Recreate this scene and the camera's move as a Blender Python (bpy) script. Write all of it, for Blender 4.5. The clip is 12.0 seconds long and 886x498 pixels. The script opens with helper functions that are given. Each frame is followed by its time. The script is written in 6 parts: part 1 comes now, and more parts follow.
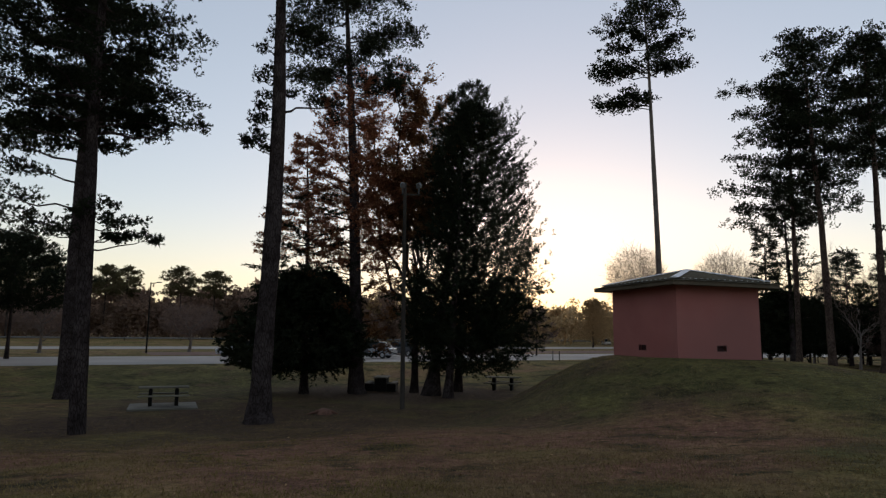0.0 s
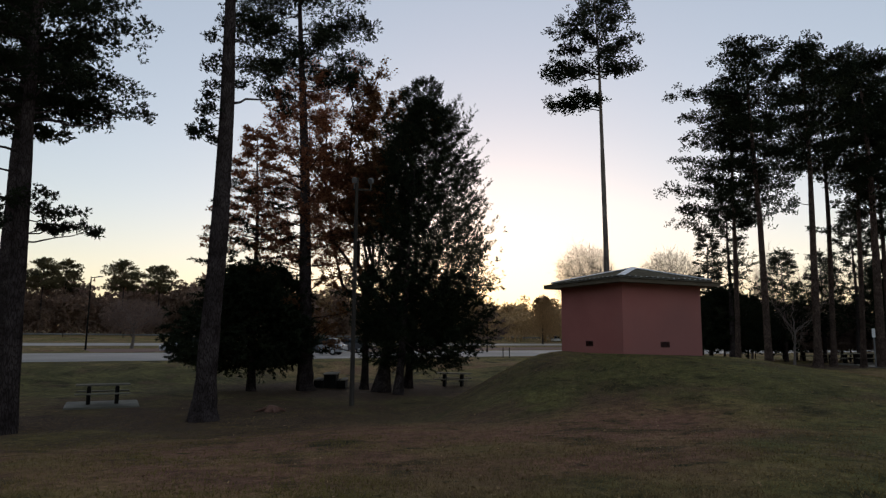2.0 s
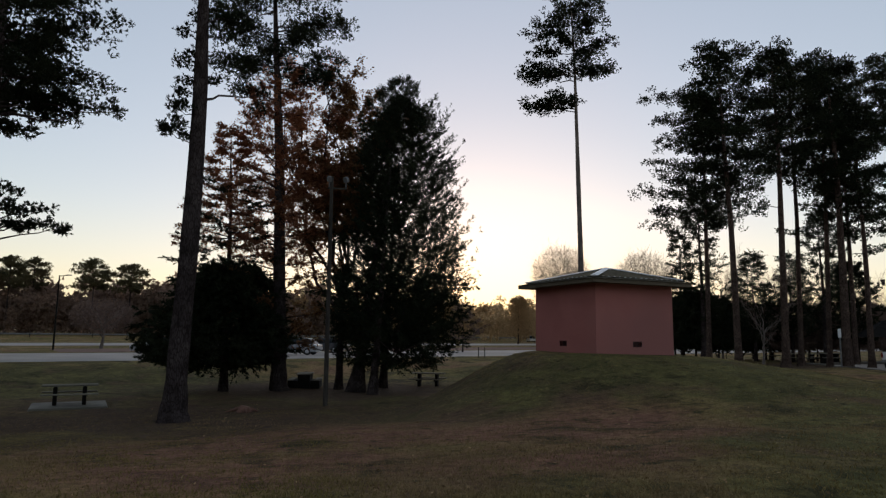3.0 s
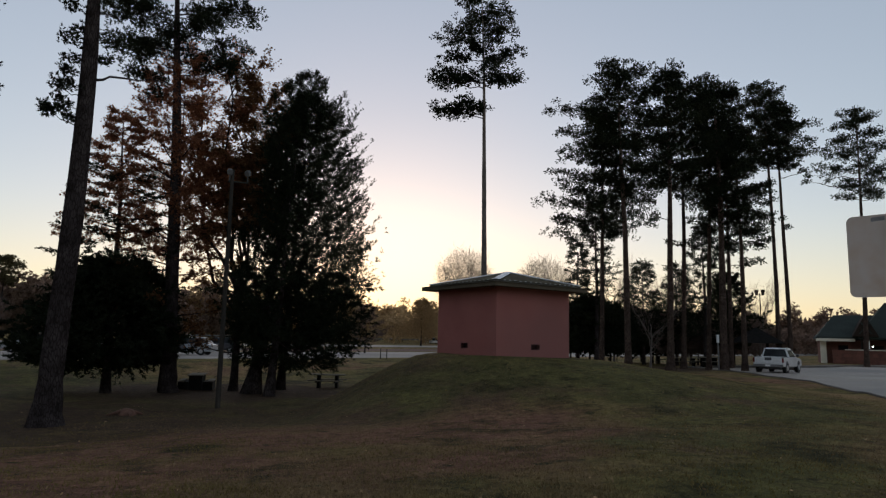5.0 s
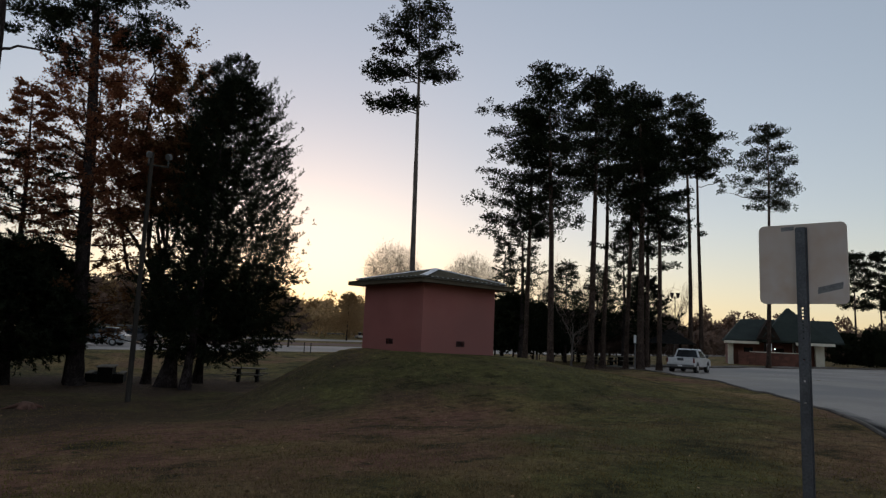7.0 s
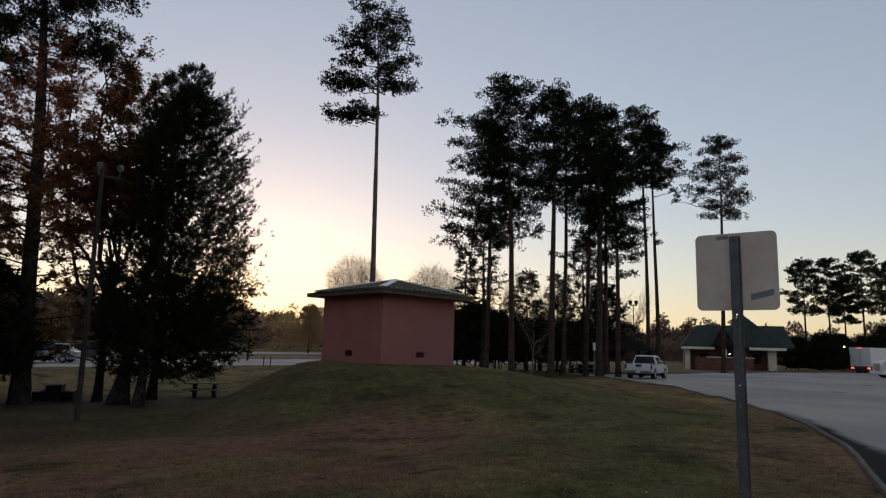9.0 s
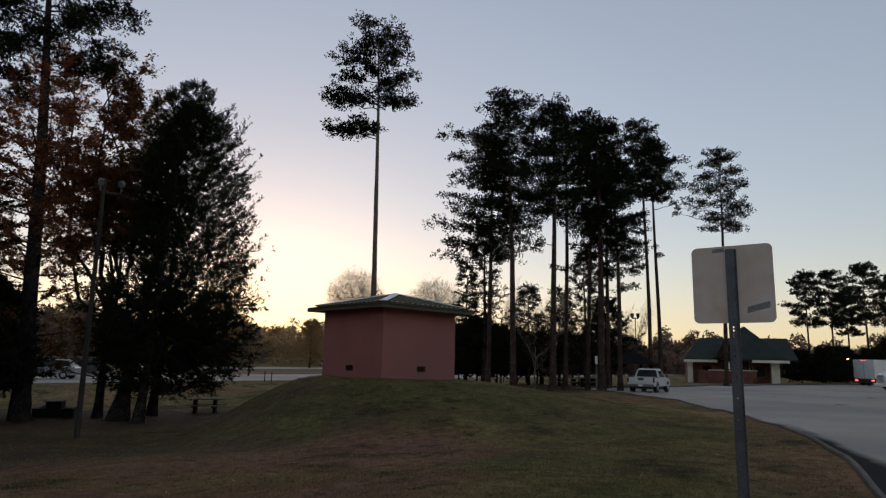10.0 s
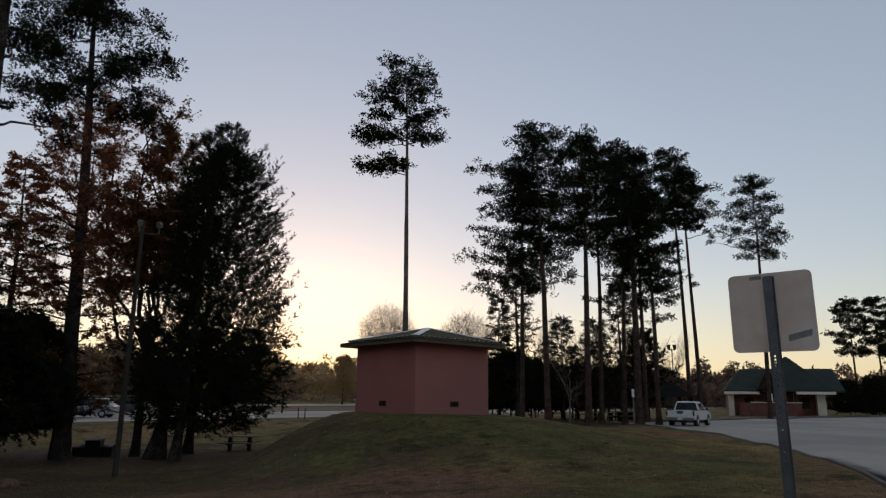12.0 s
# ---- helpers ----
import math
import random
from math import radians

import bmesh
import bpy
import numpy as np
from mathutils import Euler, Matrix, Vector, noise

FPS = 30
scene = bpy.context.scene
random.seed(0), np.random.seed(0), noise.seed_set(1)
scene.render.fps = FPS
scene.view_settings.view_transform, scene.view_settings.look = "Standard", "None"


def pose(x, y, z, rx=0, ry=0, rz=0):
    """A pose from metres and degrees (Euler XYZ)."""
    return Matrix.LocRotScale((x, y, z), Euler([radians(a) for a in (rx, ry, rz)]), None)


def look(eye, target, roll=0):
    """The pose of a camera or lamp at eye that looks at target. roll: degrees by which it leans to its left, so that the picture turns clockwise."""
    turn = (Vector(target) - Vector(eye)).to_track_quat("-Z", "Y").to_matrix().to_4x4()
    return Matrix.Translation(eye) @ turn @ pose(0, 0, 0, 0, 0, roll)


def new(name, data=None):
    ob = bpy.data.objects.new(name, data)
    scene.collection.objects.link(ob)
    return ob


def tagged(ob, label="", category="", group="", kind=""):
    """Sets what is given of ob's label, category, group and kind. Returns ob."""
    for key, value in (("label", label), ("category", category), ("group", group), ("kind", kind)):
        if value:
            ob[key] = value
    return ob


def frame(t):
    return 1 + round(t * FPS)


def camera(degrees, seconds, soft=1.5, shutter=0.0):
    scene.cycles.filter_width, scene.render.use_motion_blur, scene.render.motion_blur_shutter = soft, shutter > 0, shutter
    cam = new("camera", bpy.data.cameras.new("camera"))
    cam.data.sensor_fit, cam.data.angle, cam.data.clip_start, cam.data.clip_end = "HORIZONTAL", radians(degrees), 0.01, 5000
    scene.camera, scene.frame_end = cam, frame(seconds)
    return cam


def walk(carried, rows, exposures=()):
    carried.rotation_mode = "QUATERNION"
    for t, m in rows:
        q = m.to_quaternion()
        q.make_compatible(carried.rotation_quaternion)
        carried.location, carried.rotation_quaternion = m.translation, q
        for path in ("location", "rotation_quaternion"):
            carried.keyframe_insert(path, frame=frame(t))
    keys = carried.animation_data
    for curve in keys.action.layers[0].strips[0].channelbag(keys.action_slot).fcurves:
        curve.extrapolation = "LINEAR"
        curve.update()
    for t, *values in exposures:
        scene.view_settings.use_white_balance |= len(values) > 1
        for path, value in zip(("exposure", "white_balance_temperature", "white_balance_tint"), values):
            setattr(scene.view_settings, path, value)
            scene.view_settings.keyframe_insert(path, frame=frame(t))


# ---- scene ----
cam = camera(68.8, 12.0, soft=1.30)
EYE = 1.6
# seconds, eye's x, y, z offset in metres, yaw, pitch, roll in degrees
ROWS = [
    (0.0, 0.000, 0.000, 0.000, -0.07, 7.77, -0.53),
    (0.5, -0.020, -0.006, -0.005, -0.94, 7.82, -0.60),
    (1.0, 0.000, 0.000, -0.006, -2.30, 7.70, -0.60),
    (1.5, 0.026, 0.008, -0.017, -3.29, 7.57, -0.58),
    (2.0, 0.047, 0.018, -0.024, -4.30, 7.53, -0.59),
    (2.5, 0.077, 0.028, -0.030, -5.44, 7.52, -0.66),
    (4.5, 0.170, 0.090, -0.044, -11.58, 7.84, -0.85),
    (5.0, 0.177, 0.140, -0.043, -14.87, 7.84, -1.32),
    (5.5, 0.186, 0.176, -0.039, -16.70, 7.80, -1.52),
    (6.0, 0.201, 0.210, -0.033, -18.20, 7.74, -1.83),
    (6.5, 0.222, 0.240, -0.029, -20.15, 7.72, -2.35),
    (7.0, 0.245, 0.240, -0.025, -21.32, 7.66, -2.45),
    (9.0, 0.362, 0.157, -0.017, -24.51, 8.68, -1.48),
    (9.5, 0.378, 0.136, -0.016, -24.61, 9.13, -1.28),
    (10.0, 0.388, 0.123, -0.016, -24.34, 9.90, -1.20),
    (10.5, 0.364, 0.116, -0.017, -24.18, 10.79, -1.18),
    (11.0, 0.346, 0.122, -0.018, -23.05, 11.62, -1.38),
    (11.5, 0.354, 0.122, -0.023, -21.91, 12.34, -1.32),
    (12.0, 0.361, 0.100, -0.029, -21.49, 12.85, -0.61),
]
EXPOSURES = [(0.0, 2.0, 6160, 13), (2.5, 1.98, 6160, 13), (4.5, 1.87, 6160, 13), (6.5, 1.77, 6160, 13), (9.0, 1.76, 6160, 14), (12.0, 1.78, 6160, 14)]
walk(cam, [(t, pose(x, y, EYE + z, 90 + pitch, roll, yaw)) for t, x, y, z, yaw, pitch, roll in ROWS], EXPOSURES)

# ---- world and sun: just after sundown, the glow low behind the trees ----
SUN_AZ, SUN_EL = 9.0, 1.2  # degrees clockwise from +y, degrees up
world = bpy.data.worlds.new("dusk")
scene.world = world
world.use_nodes = True
wn = world.node_tree.nodes
sky = wn.new("ShaderNodeTexSky")
sky.sky_type = "NISHITA"
sky.sun_disc = False
sky.sun_elevation = radians(SUN_EL)
sky.sun_rotation = radians(SUN_AZ)
sky.altitude = 200
sky.air_density, sky.dust_density, sky.ozone_density = 1.0, 0.6, 1.6
wn["Background"].inputs["Strength"].default_value = 0.133
# thin high haze: a little less blue, and an even warm veil over the whole sky
pale = wn.new("ShaderNodeHueSaturation")
pale.inputs["Saturation"].default_value = 0.86
veil = wn.new("ShaderNodeMix")
veil.data_type, veil.blend_type = "RGBA", "ADD"
veil.inputs[0].default_value = 1.0
veil.inputs[7].default_value = (0.14, 0.13, 0.13, 1)
soft_glow = wn.new("ShaderNodeGamma")
soft_glow.inputs["Gamma"].default_value = 0.65
world.node_tree.links.new(sky.outputs[0], soft_glow.inputs["Color"])
world.node_tree.links.new(soft_glow.outputs[0], pale.inputs["Color"])
world.node_tree.links.new(pale.outputs[0], veil.inputs[6])
# the warm haze of dusk that lies along the horizon
where = wn.new("ShaderNodeTexCoord")
part_z = wn.new("ShaderNodeSeparateXYZ")
low_down = wn.new("ShaderNodeMapRange")
low_down.interpolation_type = "SMOOTHSTEP"
for socket, value in enumerate((-0.02, 0.20, 0.38, 0.0)):
    low_down.inputs[socket + 1].default_value = value
haze = wn.new("ShaderNodeMix")
haze.data_type = "RGBA"
haze.inputs[7].default_value = (1.84, 1.58, 1.0, 1)
world.node_tree.links.new(where.outputs["Generated"], part_z.inputs[0])
world.node_tree.links.new(part_z.outputs["Z"], low_down.inputs[0])
world.node_tree.links.new(low_down.outputs[0], haze.inputs[0])
world.node_tree.links.new(veil.outputs[2], haze.inputs[6])
world.node_tree.links.new(haze.outputs[2], wn["Background"].inputs["Color"])
sun = new("sun", bpy.data.lights.new("sun", "SUN"))
sun.data.energy, sun.data.angle, sun.data.color = 0.2, radians(4), (1.0, 0.70, 0.40)
a, e = radians(SUN_AZ), radians(SUN_EL)
sun.matrix_world = look((0, 0, 60), (-math.sin(a) * math.cos(e), -math.cos(a) * math.cos(e), 60 - math.sin(e)))


# ---- materials ----
def material(name, c1, c2, scale=3.0, rough=0.8, bump=0.0, metal=0.0, fine=40.0, c3=None, space="Object", translucent=0.0, stretch=(1, 1, 1), spec=0.5, per_island=0.0, per_object=0.0):
    m = bpy.data.materials.new(name)
    m.use_nodes = True
    nt = m.node_tree
    n, ln = nt.nodes, nt.links
    bsdf = n["Principled BSDF"]
    bsdf.inputs["Roughness"].default_value = rough
    bsdf.inputs["Metallic"].default_value = metal
    bsdf.inputs["Specular IOR Level"].default_value = spec
    tc = n.new("ShaderNodeTexCoord")
    mp = n.new("ShaderNodeMapping")
    mp.inputs["Scale"].default_value = stretch
    if space == "World":
        geo = n.new("ShaderNodeNewGeometry")
        ln.new(geo.outputs["Position"], mp.inputs[0])
    else:
        ln.new(tc.outputs[space], mp.inputs[0])
    big = n.new("ShaderNodeTexNoise")
    big.inputs["Scale"].default_value, big.inputs["Detail"].default_value = scale, 5
    small = n.new("ShaderNodeTexNoise")
    small.inputs["Scale"].default_value, small.inputs["Detail"].default_value = fine, 3
    for t in (big, small):
        ln.new(mp.outputs[0], t.inputs["Vector"])
    ramp = n.new("ShaderNodeMapRange")
    ramp.inputs[1].default_value, ramp.inputs[2].default_value = 0.35, 0.65
    ln.new(big.outputs[0], ramp.inputs[0])
    mix = n.new("ShaderNodeMix")
    mix.data_type = "RGBA"
    mix.inputs[6].default_value, mix.inputs[7].default_value = (*c1, 1), (*c2, 1)
    ln.new(ramp.outputs[0], mix.inputs[0])
    mix2 = n.new("ShaderNodeMix")
    mix2.data_type, mix2.blend_type = "RGBA", "OVERLAY"
    mix2.inputs[0].default_value = 0.6
    ln.new(mix.outputs[2], mix2.inputs[6])
    ln.new(small.outputs[0], mix2.inputs[7])
    out = mix2.outputs[2]
    if c3:
        patch = n.new("ShaderNodeTexNoise")
        patch.inputs["Scale"].default_value, patch.inputs["Detail"].default_value = scale * 0.23, 3
        ln.new(mp.outputs[0], patch.inputs["Vector"])
        r3 = n.new("ShaderNodeMapRange")
        r3.inputs[1].default_value, r3.inputs[2].default_value = 0.45, 0.62
        ln.new(patch.outputs[0], r3.inputs[0])
        m3 = n.new("ShaderNodeMix")
        m3.data_type = "RGBA"
        m3.inputs[7].default_value = (*c3, 1)
        ln.new(r3.outputs[0], m3.inputs[0])
        ln.new(out, m3.inputs[6])
        out = m3.outputs[2]
    if per_island or per_object:
        hs = n.new("ShaderNodeHueSaturation")
        if per_island:
            g2 = n.new("ShaderNodeNewGeometry")
            rnd, amt = g2.outputs["Random Per Island"], per_island
        else:
            g2 = n.new("ShaderNodeObjectInfo")
            rnd, amt = g2.outputs["Random"], per_object
        mr = n.new("ShaderNodeMapRange")
        mr.inputs[3].default_value, mr.inputs[4].default_value = 1 - amt, 1 + amt
        ln.new(rnd, mr.inputs[0])
        ln.new(mr.outputs[0], hs.inputs["Value"])
        ln.new(out, hs.inputs["Color"])
        out = hs.outputs[0]
    ln.new(out, bsdf.inputs["Base Color"])
    if bump:
        b = n.new("ShaderNodeBump")
        b.inputs["Strength"].default_value, b.inputs["Distance"].default_value = bump, 0.03
        ln.new(small.outputs[0], b.inputs["Height"])
        ln.new(b.outputs[0], bsdf.inputs["Normal"])
    if translucent:
        tr = n.new("ShaderNodeBsdfTranslucent")
        ln.new(out, tr.inputs[0])
        ms = n.new("ShaderNodeMixShader")
        ms.inputs[0].default_value = translucent
        ln.new(bsdf.outputs[0], ms.inputs[1])
        ln.new(tr.outputs[0], ms.inputs[2])
        ln.new(ms.outputs[0], n["Material Output"].inputs[0])
    return m


def glow(name, colour, strength):
    m = bpy.data.materials.new(name)
    m.use_nodes = True
    b = m.node_tree.nodes["Principled BSDF"]
    b.inputs["Base Color"].default_value = (*colour, 1)
    b.inputs["Emission Color"].default_value = (*colour, 1)
    b.inputs["Emission Strength"].default_value = strength
    return m




def turf(name, space_scale=1.0):
    """Patchy dormant lawn: green, straw and bare reddish earth mixed at four scales."""
    m = bpy.data.materials.new(name)
    m.use_nodes = True
    n, ln = m.node_tree.nodes, m.node_tree.links
    bsdf = n["Principled BSDF"]
    bsdf.inputs["Roughness"].default_value = 0.95
    bsdf.inputs["Specular IOR Level"].default_value = 0.1
    geo = n.new("ShaderNodeNewGeometry")

    def cloud(scale, lo, hi, detail=4, rough=0.6, shift=0.0):
        mp = n.new("ShaderNodeMapping")
        mp.inputs["Location"].default_value = (shift, shift * 0.7, 0)
        ln.new(geo.outputs["Position"], mp.inputs[0])
        t = n.new("ShaderNodeTexNoise")
        t.inputs["Scale"].default_value, t.inputs["Detail"].default_value, t.inputs["Roughness"].default_value = scale, detail, rough
        ln.new(mp.outputs[0], t.inputs["Vector"])
        r = n.new("ShaderNodeMapRange")
        r.inputs[1].default_value, r.inputs[2].default_value = lo, hi
        ln.new(t.outputs[0], r.inputs[0])
        return r.outputs[0], t.outputs[0]

    def blend(fac, a0, b0, mode="MIX", amount=None):
        x = n.new("ShaderNodeMix")
        x.data_type, x.blend_type = "RGBA", mode
        if amount is None:
            ln.new(fac, x.inputs[0])
        else:
            x.inputs[0].default_value = amount
        for sock, val in ((6, a0), (7, b0)):
            if isinstance(val, tuple):
                x.inputs[sock].default_value = (*val, 1)
            else:
                ln.new(val, x.inputs[sock])
        return x.outputs[2]

    big, _ = cloud(0.16, 0.46, 0.66, 3, 0.55, 3.0)
    mid, _ = cloud(0.75, 0.38, 0.62, 4, 0.6, 11.0)
    soil, _ = cloud(0.11, 0.56, 0.68, 4, 0.6, 27.0)
    fine, raw = cloud(4.0, 0.30, 0.70, 5, 0.75)
    grain, raw2 = cloud(26.0, 0.28, 0.72, 4, 0.75)
    def zone(name, raw_mix):
        at = n.new("ShaderNodeAttribute")
        at.attribute_name = name
        ad = n.new("ShaderNodeMath")
        ad.operation = "MULTIPLY_ADD"
        ad.inputs[1].default_value = 0.75
        ln.new(at.outputs["Fac"], ad.inputs[0])
        ln.new(raw_mix, ad.inputs[2])
        rr = n.new("ShaderNodeMapRange")
        rr.inputs[1].default_value, rr.inputs[2].default_value = 0.54, 0.92
        ln.new(ad.outputs[0], rr.inputs[0])
        return rr.outputs[0]

    _, ragged = cloud(0.5, 0, 1, 6, 0.65, 63.0)
    _, ragged2 = cloud(0.42, 0, 1, 6, 0.65, 87.0)
    green = blend(mid, (0.118, 0.094, 0.029), (0.182, 0.138, 0.047))
    straw = blend(mid, (0.237, 0.144, 0.064), (0.307, 0.192, 0.085))
    base = blend(big, green, straw)
    lush = blend(mid, (0.077, 0.071, 0.024), (0.130, 0.112, 0.038))
    base = blend(soil, base, (0.237, 0.116, 0.069))
    base = blend(zone("lush", ragged2), base, lush)
    base = blend(zone("bare", ragged), base, (0.209, 0.104, 0.065))
    dark, _ = cloud(0.5, 0.55, 0.66, 5, 0.65, 41.0)
    base = blend(dark, base, (0.040, 0.034, 0.012))
    # pine straw, with the shade beneath the trees painted in as dark brown
    base = blend(zone("litter_shade", ragged), base, (0.075, 0.047, 0.030))
    dark2, _ = cloud(2.3, 0.60, 0.68, 4, 0.6, 17.0)
    base = blend(dark2, base, (0.048, 0.041, 0.016))
    base = blend(None, base, fine, "OVERLAY", 0.5)
    base = blend(None, base, grain, "OVERLAY", 0.6)
    speck, _ = cloud(48.0, 0.60, 0.70, 3, 0.6, 5.0)
    drift, _ = cloud(0.9, 0.42, 0.62, 4, 0.6, 71.0)
    both = n.new("ShaderNodeMath")
    both.operation = "MULTIPLY"
    ln.new(speck, both.inputs[0])
    ln.new(drift, both.inputs[1])
    base = blend(both.outputs[0], base, (0.44, 0.33, 0.15))
    ln.new(base, bsdf.inputs["Base Color"])
    bump = n.new("ShaderNodeBump")
    bump.inputs["Strength"].default_value, bump.inputs["Distance"].default_value = 0.6, 0.04
    add = n.new("ShaderNodeMath")
    ln.new(fine, add.inputs[0])
    ln.new(grain, add.inputs[1])
    ln.new(add.outputs[0], bump.inputs["Height"])
    ln.new(bump.outputs[0], bsdf.inputs["Normal"])
    return m


GRASS = turf("patchy dormant grass")
BLADES = material("grass blades", (0.16, 0.132, 0.034), (0.27, 0.19, 0.078), 0.4, 0.8, fine=9, space="World", spec=0.1, per_island=0.3, c3=(0.25, 0.16, 0.095))
ASPHALT = material("asphalt", (0.305, 0.255, 0.210), (0.365, 0.308, 0.258), 0.35, 0.66, 0.2, fine=60, space="World", spec=0.38, c3=(0.235, 0.208, 0.182))
CONCRETE = material("concrete", (0.13, 0.108, 0.09), (0.18, 0.152, 0.128), 1.5, 0.9, 0.3, fine=50, c3=(0.10, 0.086, 0.074), spec=0.2)
SLAB = material("weathered mossy concrete", (0.18, 0.165, 0.13), (0.24, 0.22, 0.18), 1.5, 0.9, 0.3, fine=50, c3=(0.12, 0.11, 0.085))
def plated_bark(name, plate, plate2, furrow, size=13.0):
    """Rough pine bark: uneven upright plates with dark furrows between them."""
    m = bpy.data.materials.new(name)
    m.use_nodes = True
    n, ln = m.node_tree.nodes, m.node_tree.links
    bsdf = n["Principled BSDF"]
    bsdf.inputs["Roughness"].default_value = 1.0
    bsdf.inputs["Specular IOR Level"].default_value = 0.0
    tc = n.new("ShaderNodeTexCoord")
    mp = n.new("ShaderNodeMapping")
    mp.inputs["Scale"].default_value = (1, 1, 0.26)
    ln.new(tc.outputs["Object"], mp.inputs[0])
    warp = n.new("ShaderNodeTexNoise")
    warp.inputs["Scale"].default_value, warp.inputs["Detail"].default_value = 7.0, 4
    ln.new(mp.outputs[0], warp.inputs["Vector"])
    add = n.new("ShaderNodeVectorMath")
    add.operation = "MULTIPLY_ADD"
    add.inputs[1].default_value = (0.09, 0.09, 0.09)
    ln.new(warp.outputs["Color"], add.inputs[0])
    ln.new(mp.outputs[0], add.inputs[2])
    cells = n.new("ShaderNodeTexVoronoi")
    cells.feature = "DISTANCE_TO_EDGE"
    cells.inputs["Scale"].default_value = size
    ln.new(add.outputs[0], cells.inputs["Vector"])
    edge = n.new("ShaderNodeMapRange")
    edge.inputs[1].default_value, edge.inputs[2].default_value = -0.02, 0.16
    ln.new(cells.outputs["Distance"], edge.inputs[0])
    tone = n.new("ShaderNodeTexNoise")
    tone.inputs["Scale"].default_value, tone.inputs["Detail"].default_value = 2.4, 6
    ln.new(tc.outputs["Object"], tone.inputs["Vector"])
    span = n.new("ShaderNodeMapRange")
    span.inputs[1].default_value, span.inputs[2].default_value = 0.35, 0.65
    ln.new(tone.outputs[0], span.inputs[0])
    mix = n.new("ShaderNodeMix")
    mix.data_type = "RGBA"
    mix.inputs[6].default_value, mix.inputs[7].default_value = (*plate, 1), (*plate2, 1)
    ln.new(span.outputs[0], mix.inputs[0])
    deep = n.new("ShaderNodeMix")
    deep.data_type = "RGBA"
    deep.inputs[6].default_value = (*furrow, 1)
    ln.new(edge.outputs[0], deep.inputs[0])
    ln.new(mix.outputs[2], deep.inputs[7])
    ln.new(deep.outputs[2], bsdf.inputs["Base Color"])
    bump = n.new("ShaderNodeBump")
    bump.inputs["Strength"].default_value, bump.inputs["Distance"].default_value = 0.8, 0.03
    ln.new(edge.outputs[0], bump.inputs["Height"])
    ln.new(bump.outputs[0], bsdf.inputs["Normal"])
    return m


BARK = plated_bark("pine bark", (0.040, 0.031, 0.029), (0.094, 0.075, 0.070), (0.020, 0.015, 0.014), 17.0)
BARK_WARM = plated_bark("scaly brown pine bark", (0.064, 0.045, 0.036), (0.128, 0.090, 0.072), (0.030, 0.021, 0.017), 15.0)
# needles coloured lighter, to stand for the haze over the distant pines
OLIVE_HAZED = material("olive pine needles paled for haze", (0.085, 0.075, 0.038), (0.135, 0.115, 0.06), 0.7, 0.8, fine=5, spec=0.1, translucent=0.3, per_island=0.35)
BARK_GREY = material("grey bark", (0.12, 0.098, 0.084), (0.18, 0.15, 0.13), 4.0, 0.95, 0.8, fine=20, stretch=(1, 1, 0.4), spec=0.1)
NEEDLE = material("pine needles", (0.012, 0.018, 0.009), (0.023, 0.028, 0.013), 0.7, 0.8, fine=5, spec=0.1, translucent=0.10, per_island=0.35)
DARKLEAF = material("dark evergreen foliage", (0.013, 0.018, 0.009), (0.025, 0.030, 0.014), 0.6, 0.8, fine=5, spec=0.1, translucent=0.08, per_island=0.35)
BROWNLEAF = material("brown autumn leaves", (0.13, 0.064, 0.030), (0.19, 0.094, 0.040), 0.6, 0.8, fine=5, spec=0.1, translucent=0.35, per_island=0.4)
RUST = material("rust autumn leaves", (0.235, 0.092, 0.050), (0.31, 0.135, 0.070), 0.6, 0.8, fine=5, spec=0.1, translucent=0.45, per_island=0.4)
# paler than TWIG: the glare of the glow is put into the twigs' colour
TWIG_GLARE = material("bare twigs paled by glare", (0.23, 0.195, 0.155), (0.30, 0.26, 0.21), 0.6, 0.9, fine=8, spec=0.1, per_island=0.3, translucent=0.45)
TWIG = material("bare twigs", (0.15, 0.105, 0.09), (0.21, 0.15, 0.125), 0.6, 0.9, fine=8, spec=0.1, per_island=0.3)
FALLGOLD = material("faded autumn foliage", (0.42, 0.29, 0.15), (0.50, 0.36, 0.20), 0.15, 0.85, fine=3, spec=0.1, translucent=0.85, per_island=0.35)
BROWNWOOD = material("winter woodland", (0.17, 0.112, 0.080), (0.27, 0.180, 0.135), 0.08, 0.9, fine=2, spec=0.1, translucent=0.5, per_island=0.35)
STUCCO = material("pink painted block", (0.41, 0.152, 0.128), (0.47, 0.182, 0.152), 0.7, 0.9, 0.25, fine=70, spec=0.2, c3=(0.35, 0.148, 0.128))
ROOFMETAL = material("weathered brown-green roof", (0.152, 0.128, 0.088), (0.194, 0.165, 0.116), 1.2, 0.85, 0.1, fine=30, c3=(0.134, 0.114, 0.084), spec=0.15)
CAPMETAL = material("bare galvanised metal", (0.62, 0.62, 0.62), (0.72, 0.72, 0.71), 2.0, 0.4, 0.05, metal=0.6, fine=30)
FASCIA = material("weathered brown-grey fascia", (0.118, 0.094, 0.064), (0.146, 0.117, 0.080), 2.0, 0.85, 0.1, fine=30, spec=0.12)
VENT = material("rusty vent metal", (0.06, 0.022, 0.02), (0.085, 0.03, 0.026), 8, 0.7, 0.1)
SIGNBACK = material("weathered aluminium sheet", (0.76, 0.60, 0.49), (0.82, 0.66, 0.54), 1.6, 0.6, 0.02, metal=0.0, fine=6, c3=(0.70, 0.56, 0.46))
